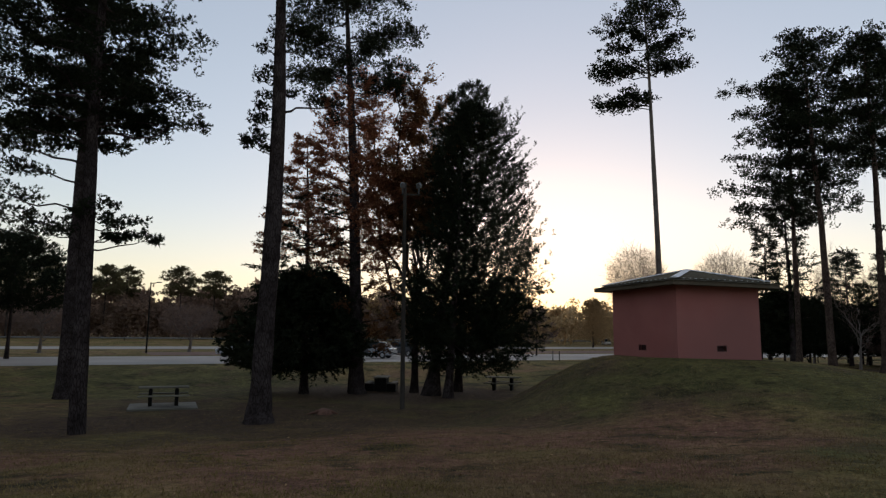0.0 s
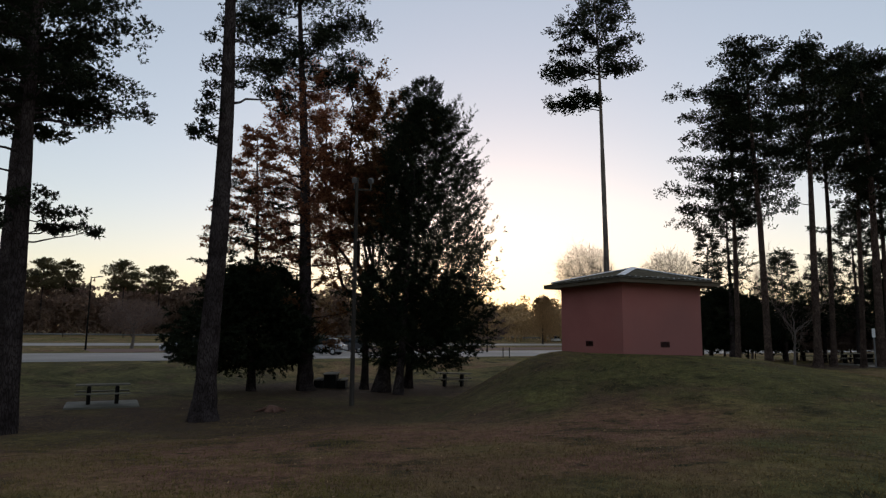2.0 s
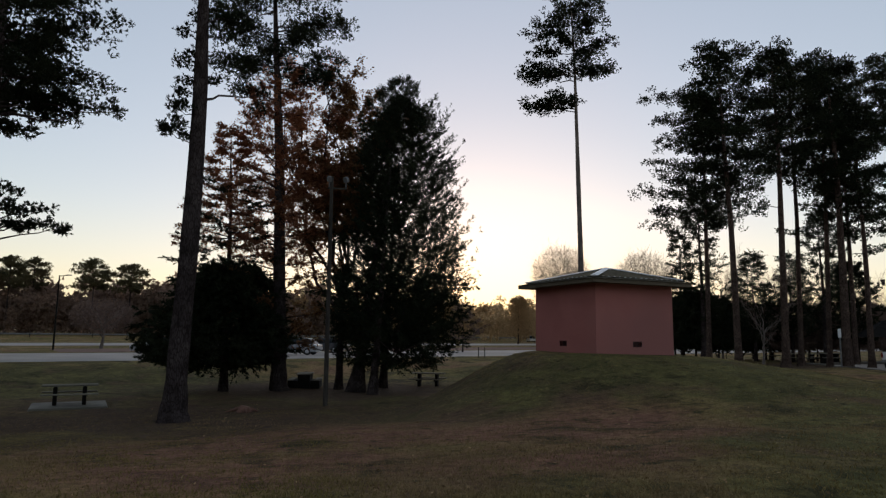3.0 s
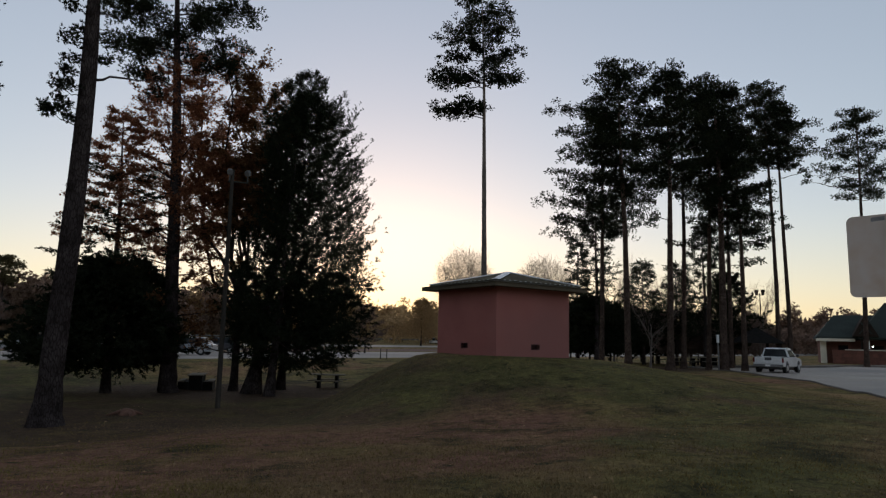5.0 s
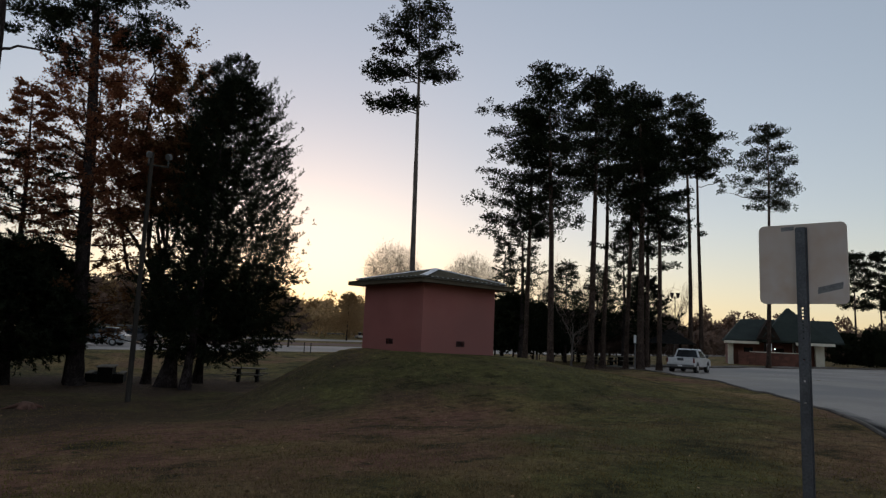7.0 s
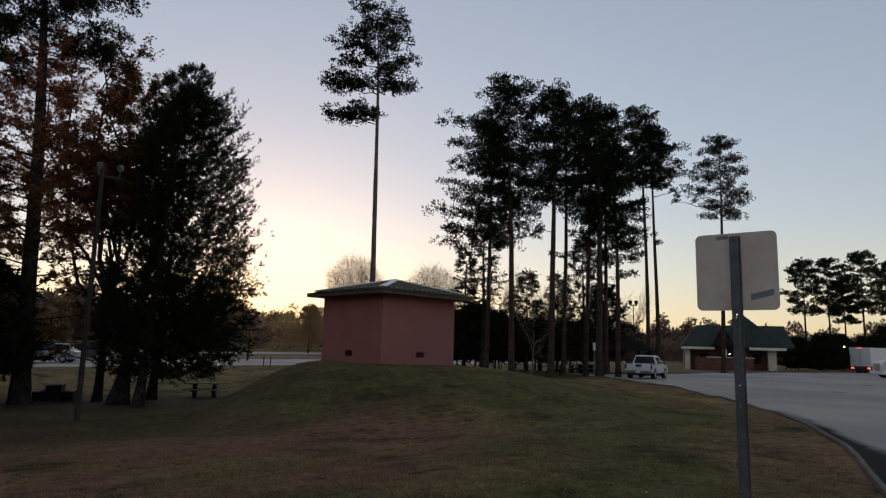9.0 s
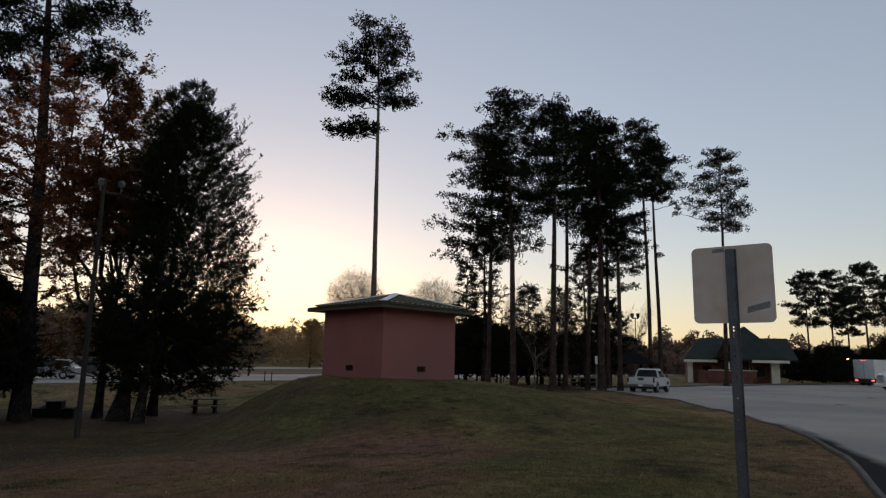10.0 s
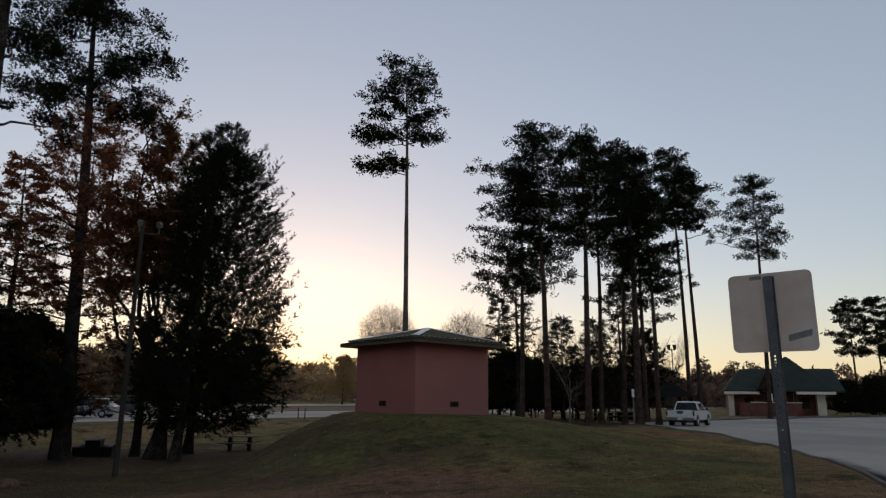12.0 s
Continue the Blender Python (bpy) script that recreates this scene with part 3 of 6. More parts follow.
def needle_pads(pads, rng, tufts, needle, per=8, thin=0.3, dense=14, cushion=1.0):
    """Clumps of needle tufts; pads: rows of x, y, z, radius. A pad is a flat heap of round cushions at the twig ends, its underside cut level."""
    P, D = [], []
    for x, y, z, r in pads:
        m = int(dense * r * r + 6)
        cush = in_ball(m, rng, 0.46) * np.array([r * 1.12, r * 1.12, r * 0.56])
        cush[:, 2] = np.where(cush[:, 2] < 0, cush[:, 2] * 0.6, cush[:, 2])
        cush[:, 2] -= 0.10 * r * (cush[:, 0] ** 2 + cush[:, 1] ** 2) / (r * r)
        size = cushion * (0.12 + 0.11 * rng.random(m) + 0.04 * r)
        c = np.repeat(cush, tufts, 0)
        o = in_ball(m * tufts, rng, 0.4)
        o[:, 2] *= 0.72
        P.append(c + o * np.repeat(size, tufts)[:, None] + np.array([x, y, z]))
        out = o + 0.3 * c / (r + 0.01)
        out[:, 2] += 0.4
        D.append(out)
    P, D = np.concatenate(P), np.concatenate(D)
    P, D = np.repeat(P, per, 0), np.repeat(D, per, 0)
    D = D * 0.8 + rng.standard_normal(D.shape) * 0.45
    k = len(P)
    return blades(P, D, needle * (0.7 + 0.6 * rng.random(k)), needle * thin * (0.7 + 0.6 * rng.random(k)), rng)


def limb(parent, a0, b0, r, rng, mat, sag=0.1, sides=6, name="limb"):
    a0, b0 = np.asarray(a0, float), np.asarray(b0, float)
    t = np.linspace(0, 1, 7)[:, None]
    L = np.linalg.norm(b0 - a0)
    pts = a0 + (b0 - a0) * t
    pts[:, 2] -= (np.sin(t[:, 0] * np.pi) * sag * L)
    pts[1:-1] += rng.standard_normal((5, 3)) * 0.03 * L
    v, f = tube_arrays(pts, np.linspace(r, r * 0.25, 7), sides)
    return array_part(name, v, f, mat, parent, smooth=True)


def pine(az, d, h, dbh, label, pads=None, bark=None, leaf=None, crown=None, lean=(0, 0), bend=(0, 0), seed=1, tufts=70, needle=0.32, group="pine trees", flare=1.7, stubs=0, mat=None, category="pine tree", per=8, thin=0.3, dense=14, cushion=1.0, side=None):
    """pads: rows of (across, away, height, radius). crown: (lowest, radius, count) for a crown grown at random; side: (angle, amount) where the crown reaches further."""
    rng = np.random.default_rng(seed)
    base = tree_base("pine_tree", az, d, label, category, group)
    path = trunk_path(h, lean, bend, rng)
    # more rings near the foot
    zz = np.concatenate([[0, 0.15, 0.4, 0.8, 1.4], np.linspace(2.2, h, 16)])
    pp = np.stack([np.interp(zz, path[:, 2], path[:, 0]), np.interp(zz, path[:, 2], path[:, 1]), zz], 1)
    rr = dbh / 2 * (1.02 - 0.86 * (zz / h) ** 1.5) * (1 + (flare - 1) * np.exp(-zz / 0.5))
    v, f = tube_arrays(pp, rr, 14, 0.045, rng)
    array_part("trunk", v, f, bark or BARK, base, smooth=True)
    pads = list(pads or [])
    fixed = len(pads)
    tips = list(pads)
    if crown:
        low, R, count = crown
        for i in range(count):
            s = (i + rng.random() * 0.9) / count
            z = low + (h - 0.5 - low) * s
            prof = float(np.interp(s, [0, 0.12, 0.35, 0.6, 0.8, 0.93, 1], [0.62, 0.9, 1.0, 0.92, 0.74, 0.5, 0.28]))
            ang = i * 2.4 + rng.random() * 0.9
            reach = R * prof * (0.68 + 0.38 * rng.random())
            if side:
                reach *= 1 + side[1] * math.cos(ang - side[0])
            c = on_trunk(path, min(z, h))
            r0 = R * (0.21 + 0.13 * rng.random())
            tips.append((c[0] + math.cos(ang) * reach, c[1] + math.sin(ang) * reach, z, r0))
            # the limb carries cushions along its outer two thirds, fanning to both sides
            for u, w in ((1.0, 1.0), (0.74, 1.1), (0.46, 1.0)):
                off = rng.normal() * 0.16 * reach * u
                pads.append((c[0] + math.cos(ang) * reach * u - math.sin(ang) * off, c[1] + math.sin(ang) * reach * u + math.cos(ang) * off, z - 0.16 * reach * (1 - u) + rng.normal() * 0.12, r0 * w * (0.85 + 0.3 * rng.random())))
        for i in range(4):
            pads.append((path[-1][0] + rng.normal() * R * 0.16, path[-1][1] + rng.normal() * R * 0.16, h - 0.25 - 0.35 * i, R * 0.2))
    # foliage also hangs along the outer half of each given limb
    more = []
    for x, y, z, r in pads[:fixed]:
        tx, ty = np.interp(z, path[:, 2], path[:, 0]), np.interp(z, path[:, 2], path[:, 1])
        if math.hypot(x - tx, y - ty) > 0.9:
            more.append((tx + (x - tx) * 0.62 + rng.normal() * 0.15, ty + (y - ty) * 0.62 + rng.normal() * 0.15, z - 0.12 * r, r * 0.6))
    v, f = needle_pads(pads + more, rng, tufts, needle, per, thin, dense, cushion)
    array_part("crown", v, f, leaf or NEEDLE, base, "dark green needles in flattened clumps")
    for x, y, z, r in tips:
        L = math.hypot(x - np.interp(z, path[:, 2], path[:, 0]), y)
        foot = on_trunk(path, max(1.0, min(z - 0.17 * L - 0.1, h - 0.4)))
        limb(base, foot, (x, y, z - 0.05), 0.016 + 0.009 * L, rng, mat or BARK, 0.02)
    for i in range(stubs):
        z = h * (0.2 + 0.4 * rng.random())
        c = on_trunk(path, z)
        ang = rng.random() * 6.28
        limb(base, c, c + np.array([math.cos(ang) * 0.7, math.sin(ang) * 0.7, -0.1]), 0.025, rng, BARK, 0, 5)
    return base


# tall lone pine behind the hut; its paler bark colour imitates bloom from the glow
pine(18.55, 40, 24.6, 0.36, "tall slender pine with a bare trunk and small high crown", pads=[
    (0.2, 0.2, 23.9, 1.3), (-1.4, -0.4, 24.2, 0.8), (-0.41, 0.3, 23.4, 1.2), (0.83, 0.3, 23.2, 1.0), (-2.5, 0.3, 22.0, 1.05), (-1.4, -0.5, 22.4, 1.1),
    (0.65, -0.3, 22.0, 1.3), (-2.2, 0.5, 20.7, 1.1), (-1, -0.7, 21.0, 1.1), (0.74, 0.6, 20.6, 1.15), (0.04, 0.4, 21.6, 1.0), (-2.8, -0.3, 18.9, 1.25),
    (-1.6, 0.6, 19.3, 1.3), (0.94, 0.2, 19.1, 1.25), (1.7, -0.2, 18.9, 0.8), (0.11, -0.6, 19.5, 0.9), (-2.3, 0.1, 16.8, 1.1), (-1.2, -0.4, 17.1, 1.15), (-0.5, 0.5, 17.3, 0.7), (-2.9, 0.3, 17.1, 0.8), (-3.2, 0.2, 19.3, 0.8), (1.9, 0.3, 20.9, 0.6)],
    lean=(-0.4, 0.1), bend=(0.15, 0), bark=BARK_GREY, seed=3, tufts=15, needle=0.105, thin=0.6, dense=17, per=6, cushion=1.5)

# the stand of pines beyond the hut
STAND = [
    # az, d, height, trunk, lowest, radius, limbs, lean, further reach (angle, amount), extra clumps
    (28.6, 47, 19.2, 0.34, 9.4, 3.5, 36, 0.1, (3.1, 0.28), [(-2.6, 0.4, 19.2, 0.9), (-3.4, 0.2, 18.8, 0.6)]),
    (30.80, 45, 21.6, 0.42, 11.6, 3.3, 34, -0.5, None, [(-1.8, 0.4, 10.4, 0.7), (1.5, -0.3, 9.8, 0.6)]),
    (34.10, 46, 21.4, 0.44, 12.6, 3.1, 32, 0.2, None, [(-1.6, 0.3, 10.6, 0.7)]),
    (35.12, 52, 22.3, 0.36, 13.6, 2.8, 19, 0.3, None, []),
    (37.0, 50, 21.6, 0.32, 12.6, 2.9, 21, 0.5, None, [(-2.3, 0.1, 9.2, 0.7)]),
    (38.67, 55, 20.6, 0.34, 8.2, 3.0, 26, 0.0, None, []),
    (38.15, 49, 20.8, 0.50, 10.2, 2.9, 32, 0.0, None, [(1.9, 0.2, 19.6, 0.8), (2.5, 0.2, 20.2, 0.5)]),
    (39.65, 50, 17.4, 0.36, 9.0, 2.4, 24, -0.1, None, []),
    (42.1, 57, 23.2, 0.34, 16.2, 2.5, 26, -0.3, None, [(2.6, 0.1, 18.2, 0.7), (3.3, 0.1, 17.0, 0.6)]),
    (42.9, 58, 21.9, 0.34, 16.4, 2.3, 22, -0.4, None, [(2.2, 0.2, 19.8, 0.8), (2.5, 0.1, 16.0, 0.6), (0.2, 0.0, 11.4, 0.25)]),
    (47.75, 72, 24.9, 0.40, 15.8, 3.1, 26, 0.4, None, [(-3.4, 0, 18.6, 0.8), (-2.4, 0.3, 19.2, 0.9), (-4.2, 0, 18.0, 0.6)]),
]
for i, (az, d, h, dbh, low, R, count, lx, further, extra) in enumerate(STAND):
    pine(az, d, h, dbh, "tall pine with a long bare trunk and dark crown", pads=extra, crown=(low, R, count), lean=(lx, 0.2), bend=(0.1, 0), bark=BARK_WARM, seed=20 + i, tufts=13, needle=0.12, thin=0.6, dense=6, per=4, cushion=1.45, side=further)

# the two near pines and the leaning one, in the hollow
pine(-28.7, 22.2, 19.5, 0.46, "large pine with low spreading needle branches", crown=(9.6, 3.0, 34), pads=[(-3.9 + 0.9 * math.sin(i * 2.1), 0.5 * math.sin(i * 1.3), 9.5 + 0.72 * i, 1.6) for i in range(10)] + [
    (2.1, -0.6, 9.9, 0.9), (1.5, 0.4, 9.6, 0.9), (2.85, -0.5, 9.75, 0.5), (2.1, 0.5, 10.9, 0.9), (1.2, -0.4, 9.9, 0.8), (-1.6, 0.8, 9.0, 1.2), (-3.0, -0.6, 8.7, 1.3), (-2.3, -0.4, 7.9, 0.8),
    (0.55, 0.3, 6.55, 0.5), (1.0, -0.2, 6.4, 0.45), (1.35, 0.1, 6.1, 0.4), (1.65, 0.0, 5.95, 0.28), (0.3, -0.4, 6.9, 0.5), (0.8, 0.2, 6.05, 0.35), (-0.4, -0.5, 6.6, 0.5), (-0.9, 0.4, 6.3, 0.5), (-1.6, -0.3, 6.1, 0.6), (-2.3, -0.4, 6.4, 0.6), (-2.8, 0.5, 7.2, 0.9)],
    lean=(-0.2, 0.3), bend=(-0.14, 0), seed=41, tufts=11, needle=0.10, flare=1.1, per=6, thin=0.4, dense=17, cushion=0.95)
pine(-29.8, 35, 21, 0.62, "tall pine with a straight bare lower trunk", crown=(12.5, 3.4, 24), lean=(-0.1, 0.4), seed=44, tufts=10, needle=0.17, thin=0.5, per=4, flare=1.6, cushion=1.3)
leaner = pine(-15.4, 22.6, 22, 0.64, "large pine with a flared foot and a rough bare trunk", pads=[
    (-0.5, 0.3, 9.9, 0.32), (-0.3, -0.3, 10.4, 0.32), (-0.8, 0.2, 9.7, 0.22), (-0.55, 0.0, 10.3, 0.28), (-0.7, -0.2, 9.4, 0.2), (-0.35, 0.2, 11.0, 0.32), (-0.35, 0.1, 12.0, 0.32), (-0.3, 0.0, 13.0, 0.32), (-0.1, 0.4, 11.5, 0.45), (0.0, 0.5, 12.5, 0.5), (0.0, 0.4, 13.7, 0.5), (0.9, 0.3, 12.3, 0.45), (1.1, 0.3, 13.2, 0.6), (1.5, 0.5, 14.0, 0.7), (0.8, 0.4, 11.5, 0.35),
    (0.7, 0.0, 14.9, 0.7), (-0.9, 0.5, 16.0, 1.0), (2.0, -0.3, 15.8, 1.2), (0.5, 1.0, 17.0, 1.4), (2.0, 0.4, 18.2, 1.4), (-0.9, -0.6, 18.8, 1.4), (0.5, 0.1, 20.4, 1.5), (0.2, 0.2, 21.5, 1.1)],
    lean=(-0.1, 0.2), bend=(0.24, 0), seed=47, tufts=11, needle=0.10, flare=1.75, per=6, thin=0.4, dense=20, cushion=0.95)
limb(leaner, (0.25, 0.1, 10.7), (2.4, 0.4, 11.2), 0.05, np.random.default_rng(2), BARK, -0.04)
# pine inside the clump, crown high
pine(-7.3, 34, 23.5, 0.66, "tall dark pine rising from the clump of trees", crown=(16.5, 3.4, 10), pads=[
    (-2.3, 0.3, 15.6, 1.2), (-3.2, -0.4, 16.6, 1.2), (-1.2, 0.6, 17.2, 1.2), (1.4, -0.3, 16.4, 1.0), (2.0, 0.4, 17.8, 1.0), (-2.4, 0.2, 18.6, 1.3), (-3.6, 0.1, 19.4, 1.2),
    (0.8, 0.5, 19.2, 1.2), (2.3, -0.2, 19.6, 0.9), (-1.2, -0.5, 20.6, 1.4), (1.2, 0.2, 21.6, 1.3), (-1.2, 0.2, 23.0, 1.3), (-2.8, 0, 21.2, 1.2), (-1.9, 0.3, 14.6, 0.8)],
    lean=(-1.25, 0.2), bend=(0.1, 0), seed=52, tufts=10, flare=1.5, needle=0.13, thin=0.4, per=5, dense=23, cushion=1.25)


def simple_trunk(base, h, dbh, rng, mat, lean=(0, 0), offset=(0, 0), sides=10, flare=1.5, top=0.2):
    path = trunk_path(h, lean, (0.05, 0), rng, 12)
    path[:, 0] += offset[0]
    path[:, 1] += offset[1]
    z = path[:, 2]
    v, f = tube_arrays(path, dbh / 2 * (1 - (1 - top) * z / h) * (1 + (flare - 1) * np.exp(-z / 0.5)), sides, 0.05, rng)
    array_part("trunk", v, f, mat, base, smooth=True)
    return path


def branch_sprays(base, rng, mat, count, low, high, radius_at, axis=(0.0, 0.0), rise=0.5, twigs=14, per=20, twig=0.8, inner=0.3, blade=(0.13, 0.034), leaf=0.0, flat=0.6, lift=0.25, name="crown", label="", wood=None, wood_count=0, gaps=0.0):
    """Foliage carried by boughs: each bough leaves the axis, bends upward (rise > 0) or hangs, and bears twigs set with needles or leaves.
    radius_at(s, angle) gives the reach at the share s of the height."""
    s = (np.arange(count) + rng.random(count)) / count
    ang = np.arange(count) * 2.39996 + rng.standard_normal(count) * 0.35
    if gaps:
        keep = rng.random(count) > gaps * (0.5 + 0.5 * np.sin(5 * ang + 23 * s))
        s, ang = s[keep], ang[keep]
    n0 = len(s)
    R = np.array([radius_at(v, g) for v, g in zip(s, ang)]) * (0.80 + 0.32 * rng.random(n0))
    z = low + (high - low) * s
    tip = np.stack([axis[0] + np.cos(ang) * R, axis[1] + np.sin(ang) * R, z], 1)
    foot = np.stack([axis[0] + 0 * R, axis[1] + 0 * R, np.maximum(z - rise * R, low * 0.8)], 1)
    mid = foot * 0.4 + tip * 0.6
    mid[:, 2] = foot[:, 2] + (tip[:, 2] - foot[:, 2]) * 0.35
    t = inner + (1.02 - inner) * rng.random((n0, twigs, 1)) ** 0.75
    A, B, C = foot[:, None, :], mid[:, None, :], tip[:, None, :]
    p = (1 - t) ** 2 * A + 2 * t * (1 - t) * B + t * t * C
    tang = 2 * (1 - t) * (B - A) + 2 * t * (C - B)
    tang = tang / (np.linalg.norm(tang, axis=2)[..., None] + 1e-9)
    d = tang * 0.75 + rng.standard_normal(p.shape) * np.array([0.6, 0.6, 0.6 * flat]) + np.array([0, 0, lift])
    d = d / np.linalg.norm(d, axis=2)[..., None]
    L = twig * (0.45 + 0.75 * rng.random((n0, twigs, 1))) * (1.2 - 0.6 * t)
    u = rng.random((n0, twigs, per, 1)) ** 0.8
    q = p[:, :, None, :] + d[:, :, None, :] * L[:, :, None, :] * u
    q[..., 2] -= 0.12 * (L[:, :, None, 0] * u[..., 0] ** 2)
    D = np.broadcast_to(d[:, :, None, :], q.shape).reshape(-1, 3)
    q = q.reshape(-1, 3)
    k = len(q)
    if leaf:
        v, f = leaves(q + rng.standard_normal(q.shape) * leaf * 0.9, leaf * (0.6 + 0.8 * rng.random(k)), rng)
    else:
        v, f = blades(q + rng.standard_normal(q.shape) * 0.02, D * 0.7 + rng.standard_normal(q.shape) * 0.5, blade[0] * (0.6 + 0.8 * rng.random(k)), blade[1] * (0.6 + 0.8 * rng.random(k)), rng)
    array_part(name, v, f, mat, base, label)
    for i in rng.permutation(n0)[:wood_count]:
        tt = np.linspace(0, 0.95, 7)[:, None]
        pts = (1 - tt) ** 2 * foot[i] + 2 * tt * (1 - tt) * mid[i] + tt * tt * tip[i]
        v, f = tube_arrays(pts, np.linspace(0.02 + 0.010 * R[i], 0.008, 7), 5)
        array_part("limb", v, f, wood or BARK, base, smooth=True)


def outline(heights, right, left):
    """Reach by share of height, one profile to each side, blended round the tree, with ragged storeys."""
    def reach(s, ang):
        w = 0.5 + 0.5 * math.cos(ang)
        r = w * float(np.interp(s, heights, right)) + (1 - w) * float(np.interp(s, heights, left))
        return r * (1 + 0.10 * math.sin(3 * ang + 11 * s) + 0.08 * math.sin(7 * ang - 37 * s))
    return reach


# big dark evergreen with three stems
rng = np.random.default_rng(61)
big = tree_base("evergreen_tree", 0.9, 33.5, "broad dark evergreen tree, dense to near the ground", "evergreen tree")
simple_trunk(big, 13.5, 0.62, rng, BARK, offset=(-1.1, 0.0), flare=1.9, lean=(1.6, 0))
simple_trunk(big, 12.0, 0.42, rng, BARK, offset=(-0.2, -1.6), flare=1.5, lean=(0.6, 0.8))
simple_trunk(big, 11.0, 0.42, rng, BARK, offset=(0.3, 2.6), flare=1.6, lean=(0.4, -1.2))
BIG = outline([0, 0.05, 0.14, 0.25, 0.36, 0.46, 0.6, 0.72, 0.84, 0.93, 1.0], [2.1, 2.9, 3.3, 3.6, 3.9, 4.1, 3.4, 2.9, 2.6, 1.8, 0.3], [2.2, 3.0, 3.5, 3.5, 3.2, 2.9, 2.6, 2.5, 2.1, 1.4, 0.3])
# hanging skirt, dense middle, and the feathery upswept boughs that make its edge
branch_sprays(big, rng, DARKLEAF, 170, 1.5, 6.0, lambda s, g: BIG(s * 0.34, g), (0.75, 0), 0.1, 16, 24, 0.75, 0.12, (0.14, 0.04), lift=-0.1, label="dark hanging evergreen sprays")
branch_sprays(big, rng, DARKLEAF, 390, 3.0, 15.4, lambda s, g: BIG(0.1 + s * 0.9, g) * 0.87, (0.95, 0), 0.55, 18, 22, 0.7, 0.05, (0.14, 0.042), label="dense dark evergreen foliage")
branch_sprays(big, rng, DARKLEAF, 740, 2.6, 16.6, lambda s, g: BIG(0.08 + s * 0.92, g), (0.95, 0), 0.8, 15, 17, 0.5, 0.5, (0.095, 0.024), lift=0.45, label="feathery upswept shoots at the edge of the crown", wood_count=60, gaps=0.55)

# dark rounded evergreen below, with a thin storeyed top of reddish leaves
rng = np.random.default_rng(67)
holly = tree_base("evergreen_tree", -11.8, 34.5, "dark evergreen with a thin top of reddish leaves", "evergreen tree")
simple_trunk(holly, 13.4, 0.42, rng, BARK, flare=1.3, lean=(-0.25, 0), top=0.08)
HOLLY = outline([0, 0.08, 0.25, 0.5, 0.8, 1.0], [2.2, 2.7, 2.9, 2.7, 2.0, 1.0], [3.6, 4.4, 4.4, 3.4, 2.2, 1.0])
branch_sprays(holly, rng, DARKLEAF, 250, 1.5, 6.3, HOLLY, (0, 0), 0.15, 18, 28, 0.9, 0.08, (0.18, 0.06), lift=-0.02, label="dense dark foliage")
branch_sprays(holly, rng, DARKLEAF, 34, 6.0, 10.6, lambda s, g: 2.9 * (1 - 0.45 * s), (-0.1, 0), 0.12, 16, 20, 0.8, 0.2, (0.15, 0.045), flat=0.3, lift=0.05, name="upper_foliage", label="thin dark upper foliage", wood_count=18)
branch_sprays(holly, rng, RUST, 60, 7.2, 13.6, lambda s, g: 2.7 * (1 - 0.8 * s), (-0.2, 0), 0.1, 15, 22, 0.75, 0.15, leaf=0.055, flat=0.3, lift=0.05, name="reddish_foliage", label="sparse rust-red leaves", wood_count=26)

# multi-limbed tree with rust leaves between the pine and the evergreen
rng = np.random.default_rng(71)
rust = tree_base("autumn_tree", -2.4, 35.5, "spreading tree with thinning rust-red autumn leaves", "autumn tree")
path = simple_trunk(rust, 5.5, 0.40, rng, BARK, top=0.7)
FORKS = [(-2.7, 0.4, 16.9), (-1.6, -0.8, 18.0), (-0.6, 0.6, 17.2), (0.4, 0.2, 16.2), (1.4, -0.4, 14.6), (-3.0, -0.4, 13.4), (-1.2, 0.9, 13.0), (-3.6, 1.0, 10.8), (0.4, -0.8, 11.6)]
Q, QT = [], []
for x, y, z in FORKS:
    limb(rust, path[9 if z > 11 else 7], (x, y, z), 0.11, rng, BARK, 0.06)
    for j in range(9):
        t = 0.4 + 0.6 * rng.random()
        p0 = path[9] + (np.array([x, y, z]) - path[9]) * t
        p1 = p0 + np.array([rng.normal() * 1.3, rng.normal() * 1.2, 0.5 + 1.1 * rng.random()])
        limb(rust, p0, p1, 0.03, rng, BARK, 0.03, 4, "twig")
        for m in range(13):
            q0 = p0 + (p1 - p0) * (0.15 + 0.9 * rng.random())
            q1 = q0 + np.array([rng.normal() * 0.6, rng.normal() * 0.6, rng.normal() * 0.35 + 0.15])
            Q.append(q0 + (q1 - q0) * rng.random((48, 1)) + rng.standard_normal((48, 3)) * 0.09)
            QT.append((x, z))
warm = np.array([x < -0.9 for x, z in QT])
for pick, mat, name, text in ((warm, RUST, "rust_foliage", "thin rust-red leaves"), (~warm, BROWNLEAF, "brown_foliage", "dull brown leaves")):
    P = np.concatenate([q for q, w in zip(Q, pick) if w])
    v, f = leaves(P, 0.055 + 0.04 * rng.random(len(P)), rng)
    array_part(name, v, f, mat, rust, text)
branch_sprays(rust, rng, BROWNLEAF, 78, 8.6, 16.9, lambda s, g: 2.4 * (0.8 + 0.35 * math.sin(3 * s)) * (1 - 0.35 * s), (0.5, 0.3), 0.6, 15, 22, 0.8, 0.2, leaf=0.065, name="brown_foliage", label="dull brown leaves")
